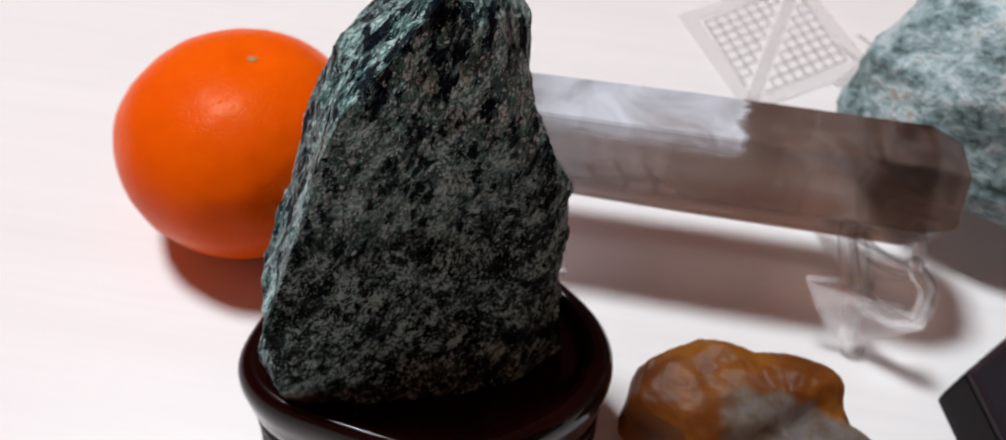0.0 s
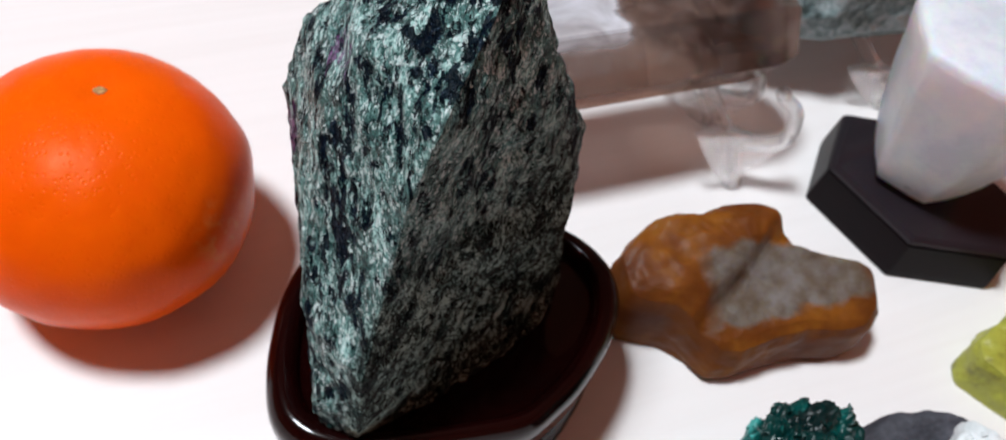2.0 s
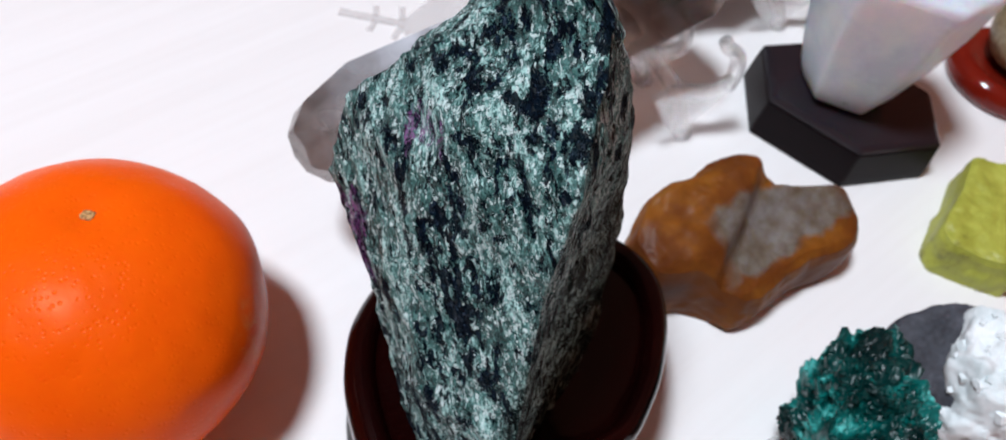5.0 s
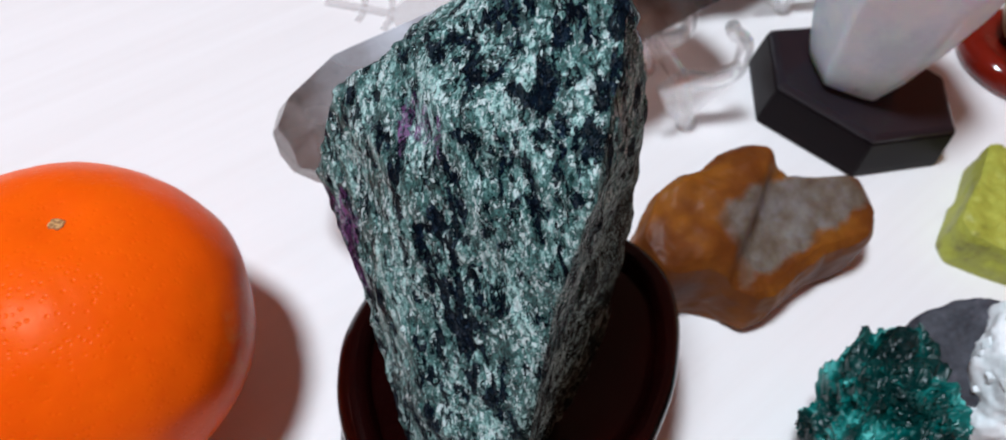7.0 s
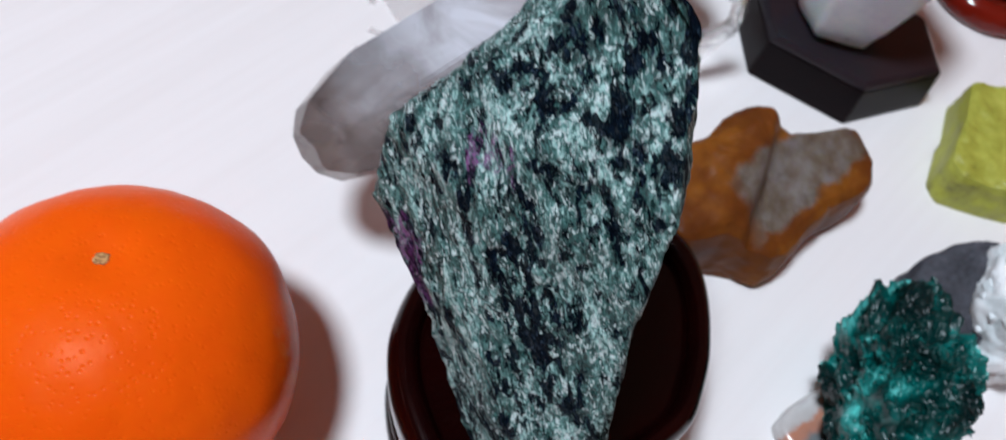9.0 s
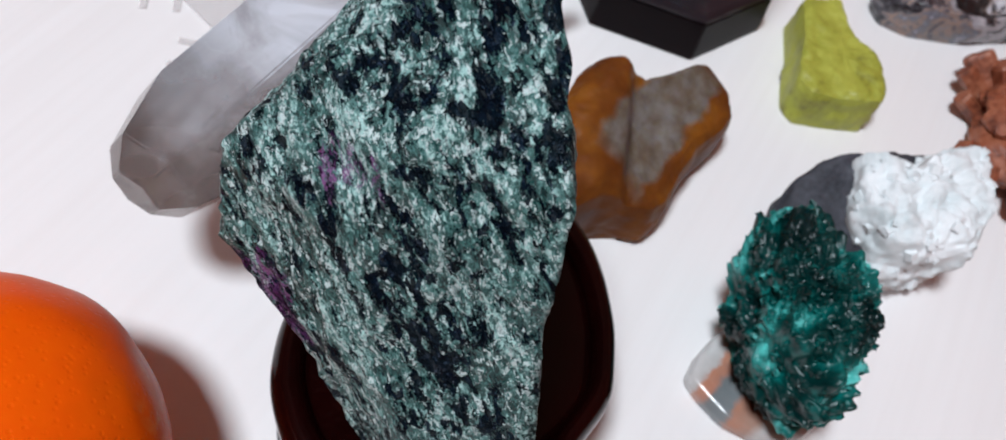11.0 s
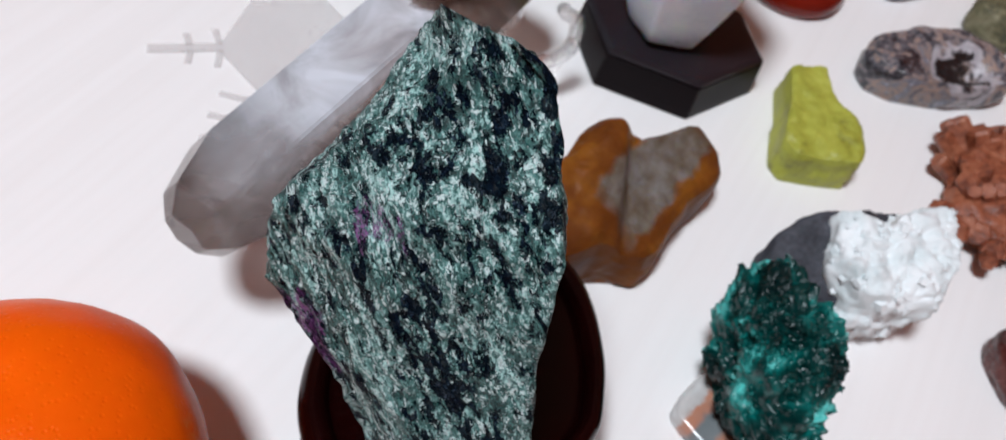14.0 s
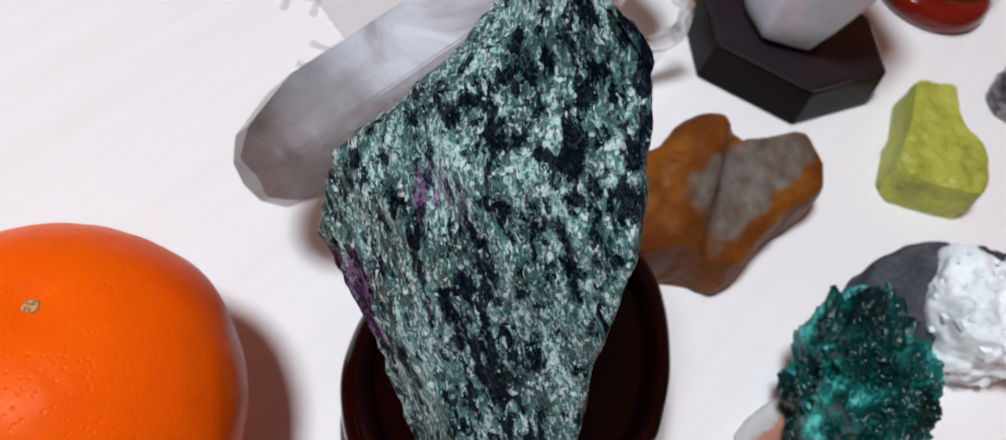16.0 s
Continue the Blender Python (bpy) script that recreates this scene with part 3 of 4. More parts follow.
part("lamp_base", spin_data("lamp_base", [(0.15, 0.0), (0.15, -0.09), (0.14, -0.10), (0.13, -0.10), (0.13, 0.0)], LAMPGLASS), lamp)

# ---- the table ----
table = thing("table", "pale wood-grain laminate table covered with minerals", "table", (0.15, 0.35, FLOOR))
part("tabletop", box_data("tabletop", (-0.75, -0.5, -0.028 - FLOOR), (0.75, 0.5, -FLOOR), TABLE, 0.002), table)
for lx in (-0.68, 0.68):
    for ly in (-0.43, 0.43):
        part("leg", box_data("leg", (lx - 0.025, ly - 0.025, 0), (lx + 0.025, ly + 0.025, -0.028 - FLOOR), TABLE, 0.003), table)


# ---- the tangerine ----
def build_tangerine(at):
    rad, tall, rows, cols = 0.0388, 0.0640, 72, 128
    verts = []
    for i in range(rows + 1):
        u = math.pi * i / rows
        for j in range(cols):
            a = 2 * math.pi * j / cols
            c, s = math.cos(u), math.sin(u)
            r = rad * math.copysign(abs(s) ** 0.86, s)
            z = -math.copysign(abs(c) ** 0.92, c) * tall / 2
            p = Vector((r * math.cos(a), r * math.sin(a), z))
            k = 1 + 0.026 * bumps(p, 26, 2, 0.5, 3.1) + 0.009 * bumps(p, 85, 3, 0.5, 1.3)
            p = p * k
            dip = math.hypot(p.x - SCAR_AT[0], p.y - SCAR_AT[1])
            if p.z > 0:
                p.z -= 0.0016 * math.exp(-(dip / 0.006) ** 2)
            p.z = max(p.z, -tall / 2 + 0.0004)
            verts.append(p)
    fruit = thing("tangerine", "ripe glossy orange tangerine lying on the table", "fruit", at)
    part("peel", mesh_data("peel", verts, grid_faces(rows + 1, cols), PEEL), fruit)
    zt = max(v.z for v in verts if math.hypot(v.x - SCAR_AT[0], v.y - SCAR_AT[1]) < 0.004)
    scar = spin_data("stem_scar", [(0.0017, -0.0006), (0.0016, 0.0000), (0.0012, 0.0002), (0.0008, 0.0000), (0.0004, -0.0001), (0.0001, -0.0001)], SCAR, 24, lambda a: 1 + 0.10 * math.sin(4 * a + 0.6) + 0.06 * math.sin(7 * a))
    ob = part("stem_scar", scar, fruit, "dry tan stem scar", (SCAR_AT[0], SCAR_AT[1], zt - 0.0006))
    ob.rotation_euler = (-0.24, 0.1, 0)


SCAR_AT = (0.0035, 0.0068)
build_tangerine((-0.1025, 0.2562, 0.0319))

# ---- the ruby zoisite rock in its carved stand ----
ROCK_LEVELS = [
    (0.03, [(-0.0285, 0.1890), (-0.0077, 0.2012), (0.0159, 0.2232), (0.0212, 0.2376), (0.0004, 0.2441), (-0.0258, 0.2300), (-0.0351, 0.1994), (-0.0365, 0.1900)]),
    (0.05, [(-0.0275, 0.1850), (-0.0077, 0.2056), (0.0159, 0.2288), (0.0184, 0.2386), (-0.0014, 0.2484), (-0.0333, 0.2375), (-0.0417, 0.2104), (-0.0380, 0.1915)]),
    (0.07, [(-0.0276, 0.1847), (-0.0075, 0.2091), (0.0163, 0.2327), (0.0175, 0.2399), (-0.0021, 0.2526), (-0.0399, 0.2456), (-0.0453, 0.2239), (-0.0412, 0.2013)]),
    (0.09, [(-0.0239, 0.1957), (-0.0093, 0.2113), (0.0112, 0.2333), (0.0159, 0.2420), (-0.0021, 0.2550), (-0.0442, 0.2547), (-0.0502, 0.2435), (-0.0411, 0.2162)]),
    (0.106, [(-0.0215, 0.2013), (-0.0102, 0.2122), (0.0076, 0.2319), (0.0095, 0.2380), (-0.0035, 0.2529), (-0.0375, 0.2521), (-0.0451, 0.2484), (-0.0387, 0.2221)]),
    (0.12, [(-0.0171, 0.2065), (-0.0105, 0.2140), (0.0025, 0.2320), (0.0026, 0.2366), (-0.0036, 0.2536), (-0.0278, 0.2491), (-0.0344, 0.2445), (-0.0312, 0.2249)]),
    (0.131, [(-0.0108, 0.2187), (-0.0105, 0.2212), (-0.0018, 0.2309), (-0.0005, 0.2371), (-0.0118, 0.2535), (-0.0177, 0.2502), (-0.0206, 0.2385), (-0.0178, 0.2274)]),
    (0.138, [(-0.0071, 0.2284), (-0.0094, 0.2279), (-0.0070, 0.2326), (-0.0098, 0.2374), (-0.0155, 0.2478), (-0.0170, 0.2464), (-0.0164, 0.2376), (-0.0129, 0.2317)]),
    (0.1425, [(-0.0112, 0.2343), (-0.0122, 0.2332), (-0.0129, 0.2356), (-0.0157, 0.2407), (-0.0180, 0.2464), (-0.0171, 0.2446), (-0.0146, 0.2378), (-0.0121, 0.2349)]),
]


def build_zoisite(rows=190, cols=260):
    def level(z):
        for (z0, a), (z1, b) in zip(ROCK_LEVELS, ROCK_LEVELS[1:]):
            if z <= z1:
                f = (z - z0) / (z1 - z0)
                return [Vector((p[0] + (q[0] - p[0]) * f, p[1] + (q[1] - p[1]) * f)) for p, q in zip(a, b)]
        return [Vector(p) for p in ROCK_LEVELS[-1][1]]

    verts = []
    zs = [ROCK_LEVELS[0][0] + (ROCK_LEVELS[-1][0] - ROCK_LEVELS[0][0]) * i / (rows - 1) for i in range(rows)]
    for i in range(rows + 14):
        z = zs[min(i, rows - 1)]
        shrink = 1.0 if i < rows else 1 - (i - rows + 1) / 14
        ring = level(z)
        c = sum(ring, Vector((0, 0))) / len(ring)
        for j in range(cols):
            s = j / cols * len(ring)
            k = int(s)
            f = s - k
            p = ring[k].lerp(ring[(k + 1) % len(ring)], f)
            p = c + (p - c) * max(shrink, 0.001)
            out = Vector((p.x - c.x, p.y - c.y, 0.0))
            out = out.normalized() if out.length > 1e-6 else Vector((0, 0, 0))
            out = (out + Vector((0, 0, 0.9 if i >= rows else 0.15))).normalized()
            q = Vector((p.x, p.y, z))
            # long grain: the pattern is drawn out along the rock
            g = q - Vector((0.03, -0.66, -0.74)) * q.dot(Vector((0.03, -0.66, -0.74))) * 0.6
            d = bumps(q, 75, 3, 0.5, 2.0) * 0.0014 + bumps(g, 420, 3, 0.6, 5.0) * 0.00055 - abs(noise.noise(g * 170)) * 0.0011
            verts.append(q + out * d)
    return mesh_data("mineral_rock", verts, grid_faces(rows + 14, cols), ZOISITE)


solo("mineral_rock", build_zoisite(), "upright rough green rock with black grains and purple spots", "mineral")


STAND_RIM = [(-0.0519, 0.206), (-0.049, 0.1896), (-0.040, 0.1838), (-0.030, 0.1828), (-0.010, 0.1865), (0.012, 0.1915), (0.0245, 0.204), (0.033, 0.218), (0.0372, 0.232), (0.034, 0.243), (0.025, 0.251), (0.005, 0.258), (-0.020, 0.257), (-0.037, 0.249), (-0.047, 0.238), (-0.0515, 0.224)]


def build_carved_stand(at):
    stand = thing("carved_stand", "dark red lacquered wooden stand holding the green rock", "stand", at)
    around = 112
    reach = [edge_radius(STAND_RIM, at, 2 * math.pi * j / around) for j in range(around)]
    for _ in range(6):
        reach = [(reach[j - 1] + 2 * reach[j] + reach[(j + 1) % around]) / 4 for j in range(around)]

    def ring_data(name, profile):
        verts = []
        for w, z, _ in spline([(w, z, 0) for w, z in profile], 4):
            for j in range(around):
                t = 2 * math.pi * j / around
                verts.append((reach[j] * w * math.cos(t), reach[j] * w * math.sin(t), z * 0.80))
        return mesh_data(name, verts, grid_faces(len(verts) // around, around), LACQUER)

    part("base", ring_data("base", [(0.90, 0.0), (0.955, 0.001), (0.98, 0.004), (0.975, 0.008), (0.945, 0.0105), (0.92, 0.012)]), stand)
    part("waist", ring_data("waist", [(0.90, 0.0122), (0.92, 0.0125), (0.965, 0.015), (0.972, 0.0175), (0.95, 0.0198), (0.935, 0.0205)]), stand)
    part("bowl", ring_data("bowl", [(0.93, 0.0207), (0.955, 0.0225), (0.980, 0.028), (0.99, 0.034), (1.0, 0.040), (0.99, 0.045), (0.955, 0.0482), (0.905, 0.0492), (0.86, 0.0482), (0.83, 0.0462), (0.79, 0.0440), (0.5, 0.0425), (0.05, 0.0420)]), stand)


build_carved_stand((-0.0090, 0.2210, 0))

# ---- golden quartz lump ----
CIT = [(0.0458, 0.2381), (0.0548, 0.2372), (0.064, 0.2316), (0.0701, 0.2273), (0.0765, 0.2276), (0.0853, 0.2315), (0.0985, 0.2359), (0.1124, 0.2367), (0.1184, 0.2389), (0.1228, 0.2458), (0.1226, 0.2552), (0.1183, 0.2582), (0.1066, 0.2596), (0.0945, 0.2609), (0.0905, 0.2644), (0.087, 0.2692), (0.0821, 0.2721), (0.0772, 0.2732), (0.072, 0.2714), (0.0641, 0.2673), (0.0574, 0.2673), (0.0484, 0.2634), (0.0377, 0.2514), (0.0389, 0.2445), (0.041, 0.239)]


def build_golden_quartz():
    """Two fused lumps: a honey-brown one and a lower step with a cloudy grey face."""
    def top(x, y):
        back = min(max((y - 0.226) / 0.036, 0), 1)
        ridge = math.exp(-(((x - 0.083) * 0.62 - (y - 0.262) * 0.78) / 0.010) ** 2) * min(max((y - 0.236) / 0.02, 0), 1)
        step = 0.10 * math.tanh((0.074 - x + (y - 0.248) * 0.9) / 0.0022)
        return 0.74 + 0.40 * back + 0.16 * ridge + step

    return pebble_data("golden_quartz", CIT, 0.0262, CITRINE, 220, 70, 0.0016, 55, 5, 4.0, [(0.95, 0), (0.995, 0.18), (1.0, 0.45), (0.985, 0.74), (0.93, 0.92), (0.80, 0.985), (0.5, 1.0), (0.0, 1.0)], 1, top)


def split_faces(me, name, test):
    """Takes the faces that pass the test out of a mesh, as a mesh of their own."""
    bm = bmesh.new()
    bm.from_mesh(me)
    bmesh.ops.delete(bm, geom=[f for f in bm.faces if not test(f.calc_center_median())], context="FACES")
    piece = bm_data(name, bm, me.materials[0], True)
    bm = bmesh.new()
    bm.from_mesh(me)
    bmesh.ops.delete(bm, geom=[f for f in bm.faces if test(f.calc_center_median())], context="FACES")
    return bm_data(me.name, bm, me.materials[0], True), piece


def on_grey_face(p):
    x, y = p.x - 0.0915, p.y - 0.2500
    return p.z > 0.015 and abs(0.96 * x + 0.28 * y) < 0.027 and abs(0.96 * y - 0.28 * x) < 0.0105


amber, grey = split_faces(build_golden_quartz(), "grey_face", on_grey_face)
quartz_lump = thing("golden_quartz", "amber brown rough quartz lump with a grey patch", "mineral")
part("amber_body", amber, quartz_lump, "honey brown translucent quartz")
part("grey_face", grey, quartz_lump, "cloudy grey cleaved face")

# ---- the six-sided stand and the milky quartz point ----
HEX = [(0.1180, 0.3025), (0.1395, 0.2715), (0.1745, 0.2690), (0.1865, 0.2930), (0.1650, 0.3270), (0.1300, 0.3300)]


def build_hex_stand():
    stand = thing("hexagonal_stand", "six-sided black-brown lacquered wooden stand under a milky crystal", "stand", (0.152, 0.300, 0))

    def slab(name, levels, mat=BLACKWOOD):
        bm = bmesh.new()
        rings = [[bm.verts.new(((x - 0.152) * k, (y - 0.300) * k, z)) for x, y in HEX] for k, z in levels]
        for lo, hi in zip(rings, rings[1:]):
            for j in range(6):
                bm.faces.new((lo[j], lo[(j + 1) % 6], hi[(j + 1) % 6], hi[j]))
        bm.faces.new(rings[0][::-1])
        bm.faces.new(rings[-1])
        bmesh.ops.bevel(bm, geom=bm.edges[:], offset=0.0004, segments=2, affect="EDGES")
        return bm_data(name, bm, mat)

    part("body", slab("body", [(1.0, 0.0), (1.0, 0.0030), (0.965, 0.0160)]), stand)
    part("rim", slab("rim", [(0.962, 0.0162), (0.960, 0.0172), (0.905, 0.0188)], RIMWOOD), stand, "glossy bevelled rim")
    part("top_plate", slab("top_plate", [(0.903, 0.0180), (0.898, 0.0187), (0.45, 0.0165), (0.40, 0.0150)], TOPWOOD), stand, "dark red-brown dished top")


build_hex_stand()


def build_quartz_point():
    """A stout six-sided crystal with worn edges, narrow at the foot and wide above."""
    rings = ((0.0000, 0.28), (0.0008, 0.42), (0.0030, 0.52), (0.0080, 0.585), (0.0200, 0.70), (0.0350, 0.82), (0.0500, 0.895), (0.0565, 0.935), (0.0585, 0.935), (0.0600, 0.91), (0.0606, 0.86), (0.0608, 0.4))
    around, verts = 96, []
    for z, k in rings:
        for j in range(around):
            a = 2 * math.pi * j / around
            face = (a - 0.35) % (math.pi / 3) - math.pi / 6
            r = 0.0345 * k * (math.cos(math.pi / 6) / math.cos(face)) ** 0.86
            p = Vector((r * math.cos(a) + 0.1494, 0.90 * r * math.sin(a) + 0.3022, 0.0187 + z))
            r = bumps(p, 70, 3, 0.5, 2.2) * 0.0007
            verts.append((p.x + r * math.cos(a), p.y + r * math.sin(a), p.z))
    return mesh_data("quartz_point", verts, grid_faces(len(rings), around), MILKY)


solo("quartz_point", build_quartz_point(), "cloudy white quartz crystal standing in a dark stand", "mineral")

# ---- smoky quartz on a clear holder ----
LEFT_END, RIGHT_END = Vector((-0.0496, 0.2861, 0.046)), Vector((0.0959, 0.3391, 0.046))
smoky = prism_data("smoky_crystal", LEFT_END, RIGHT_END, 0.0186, SMOKY, 6, ((0.0, 0.34), (0.035, 0.66), (0.13, 0.95), (0.5, 1.0), (0.94, 1.0), (1.0, 0.80)), 0.0, 1.0, 0.0004)
solo("smoky_crystal", smoky, "long grey smoky quartz crystal lying on a clear holder", "mineral")


def build_holder(name, label, at, axis, reach, gap, lift, rest):
    """A clear plastic easel: two hooked side pieces on feet and a bar between them."""
    holder = thing(name, label, "display holder", at)
    u = Vector((math.cos(axis), math.sin(axis), 0))
    v = Vector((-u.y, u.x, 0))
    for side in (-gap / 2, gap / 2):
        spot = lambda a, b, z: u * (side + a) + v * b + Vector((0, 0, z))
        part("arm", tube_data("arm", [spot(0, 0, 0), spot(-0.003, 0.001, 0.009), spot(-0.005, 0.006, rest * 0.66), spot(-0.008, 0.016, rest * 0.93), spot(-0.009, reach * 0.6, rest), spot(-0.006, reach, rest * 0.45), spot(-0.004, reach + 0.008, 0.0014)], 0.0030, ACRYLIC), holder)
        part("hook", tube_data("hook", [spot(-0.005, 0.007, rest * 0.70), spot(-0.001, 0.002, rest * 0.72), spot(0.005, -0.002, rest * 0.74), spot(0.010, -0.004, rest * 0.88), spot(0.009, -0.003, (rest + lift) * 0.5),
                                        spot(0.005, 0.0, lift - 0.003), spot(0.003, 0.001, lift)], 0.0030, ACRYLIC, 12, lambda s: 1.05 - 0.25 * s), holder)
        part("web", tube_data("web", [spot(-0.004, 0.004, rest * 0.55), spot(0.0, 0.002, rest * 0.60), spot(0.006, -0.001, rest * 0.70), spot(0.009, -0.003, rest * 0.80)], 0.0018, ACRYLIC), holder)
        outline = [(-0.021, 0.004, 0.90), (-0.016, 0.003, 0.60), (-0.010, 0.001, 0.30), (-0.003, 0.0, 0.06), (0.002, 0.0, 0.10), (0.002, -0.001, 0.32), (0.008, -0.002, 0.50), (0.014, -0.003, 0.72), (0.012, -0.003, 0.92), (0.0, 0.001, 0.84), (-0.012, 0.004, 0.94)]
        slab = [spot(a, b + dy, rest * c) for dy in (-0.0011, 0.0011) for a, b, c in outline]
        m = len(outline)
        part("plate", mesh_data("plate", slab, [tuple(range(m))[::-1], tuple(range(m, 2 * m))] + [(k, (k + 1) % m, m + (k + 1) % m, m + k) for k in range(m)], ACRYLIC, False), holder)
        part("foot", spin_data("foot", [(0.0024, -0.0012), (0.0036, -0.0004), (0.0038, 0.0012), (0.0030, 0.0032), (0.0014, 0.004)], ACRYLIC, 16), holder, "", spot(0, 0, 0.0013))
    part("bar", tube_data("bar", [-u * gap / 2 + v * 0.036 + Vector((0, 0, rest * 0.6)), v * 0.037 + Vector((0, 0, rest * 0.56)), u * gap / 2 + v * 0.036 + Vector((0, 0, rest * 0.6))], 0.0022, ACRYLIC), holder)
    return holder


build_holder("crystal_holder", "clear acrylic holder with curled hooks under a crystal", (0.0413, 0.2880, 0), 0.355, 0.045, 0.105, 0.044, 0.0295)
build_holder("rock_holder", "clear acrylic easel under a large blue-green rock", (0.1229, 0.3439, 0), 0.28, 0.05, 0.075, 0.034, 0.0205)

# ---- large blue-green rock behind ----
BIG = [(0.052, 0.3775), (0.0866, 0.3558), (0.1245, 0.3545), (0.1657, 0.3665), (0.2014, 0.382), (0.2247, 0.4003), (0.2139, 0.4291), (0.1655, 0.4456), (0.1023, 0.4392), (0.0619, 0.4179)]
solo("blue_green_rock", pebble_data("blue_green_rock", BIG, 0.085, AMAZONITE, 140, 60, 0.004, 35, 6, 7.0, [(0.80, 0), (0.97, 0.08), (1.0, 0.25), (0.93, 0.6), (0.70, 0.88), (0.4, 0.97), (0.0, 1.0)], 1, lambda x, y: 0.62 + min(max((x - 0.05) / 0.09, 0), 1) * 0.42, z0=0.0225), "large rough blue-green rock resting on a clear easel", "mineral")

# ---- yellow-green stone ----
SUL = [(0.1515, 0.2322), (0.1525, 0.2390), (0.1605, 0.2455), (0.1705, 0.2520), (0.1858, 0.2655), (0.1995, 0.2570), (0.1925, 0.2485), (0.1878, 0.2420), (0.1880, 0.2335), (0.1855, 0.2260), (0.1775, 0.2190), (0.1718, 0.2160), (0.1610, 0.2240)]
solo("yellow_stone", pebble_data("yellow_stone", SUL, 0.0165, SULPHUR, 160, 50, 0.0013, 110, 5, 9.0, [(0.99, 0), (1.0, 0.1), (0.99, 0.8), (0.965, 0.96), (0.85, 1.0), (0.0, 1.0)], 1), "flat yellow-green rough stone on the table", "mineral")

# ---- green velvet malachite on an agate base ----
AGB = [(0.0492, 0.1875), (0.056, 0.1905), (0.066, 0.1915), (0.078, 0.190), (0.088, 0.184), (0.092, 0.174), (0.086, 0.164), (0.074, 0.157), (0.062, 0.156), (0.054, 0.162), (0.0495, 0.172), (0.0485, 0.181)]
solo("agate_slice", pebble_data("agate_slice", AGB, 0.0065, AGATE, 96, 20, 0.0005, 120, 3, 2.0, [(0.96, 0), (1.0, 0.3), (1.0, 0.7), (0.95, 1.0), (0.5, 1.0), (0.0, 1.0)], 2), "pale agate slice with orange and grey bands under green crystals", "mineral")
MAL_AT, MAL_TURN = (0.0713, 0.1808), 0.92


def build_malachite():
    lump = thing("green_crystals", "dark green velvety crystal cluster on an agate slice", "mineral", (*MAL_AT, 0.0))
    local = []
    for k in range(28):
        a = k * math.pi / 14
        wave = 1 + 0.05 * math.sin(3 * a + 0.6) + 0.03 * math.sin(7 * a)
        x, y = 0.0277 * wave * math.cos(a), 0.0138 * wave * math.sin(a)
        local.append((x * math.cos(MAL_TURN) - y * math.sin(MAL_TURN), x * math.sin(MAL_TURN) + y * math.cos(MAL_TURN)))
    core = pebble_data("core", local, 0.0425, MALACHITE, 200, 90, 0.0060, 130, 4, 3.0, [(0.62, 0), (0.86, 0.25), (0.99, 0.52), (0.95, 0.74), (0.76, 0.91), (0.45, 0.985), (0.0, 1.0)], 2)
    part("core", core, lump, "", (0, 0, 0.0062))
    rng = random.Random(5)
    verts, faces = [], []
    tops = [p for p in core.polygons if p.center.z > 0.002]
    for _ in range(900):
        p = rng.choice(tops)
        c, nrm = p.center, p.normal
        d = (nrm * 1.0 + Vector((rng.uniform(-1, 1), rng.uniform(-1, 1), rng.uniform(-0.5, 1))) * 0.45).normalized()
        side = d.cross(Vector((rng.uniform(-1, 1), rng.uniform(-1, 1), rng.uniform(-1, 1)))).normalized()
        flat = side.cross(d)
        ln, wd = rng.uniform(0.0003, 0.0011), rng.uniform(0.0007, 0.0014)
        b = len(verts)
        verts += [c - d * 0.001 + side * wd, c - d * 0.001 - side * wd, c + d * ln * 0.6 - side * wd * 1.1 + flat * wd * 0.5, c + d * ln, c + d * ln * 0.6 + side * wd * 1.1 + flat * wd * 0.5, c + d * ln * 0.5 - flat * wd * 0.7]
        faces += [(b, b + 1, b + 2, b + 4), (b + 4, b + 2, b + 3), (b + 1, b + 5, b + 2), (b, b + 4, b + 5), (b + 5, b + 3, b + 2), (b + 5, b + 4, b + 3)]
    tagged(part("blade_fringe", mesh_data("blade_fringe", verts, faces, MALACHITE, False), lump, "", (0, 0, 0.0062)), kind="stuff")


build_malachite()

# ---- dark basalt with a white crystal crust ----
BAS = [(0.1060, 0.2090), (0.1150, 0.2126), (0.1240, 0.2115), (0.1330, 0.2060), (0.1470, 0.1985), (0.1540, 0.1925), (0.1570, 0.1830), (0.1500, 0.1780), (0.1410, 0.1720), (0.1300, 0.1710), (0.1200, 0.1770), (0.1090, 0.1900)]


SNOW_SHAPE = [(0.80, 0), (0.95, 0.12), (1.0, 0.4), (0.97, 0.72), (0.88, 0.92), (0.6, 1.0), (0.0, 1.0)]


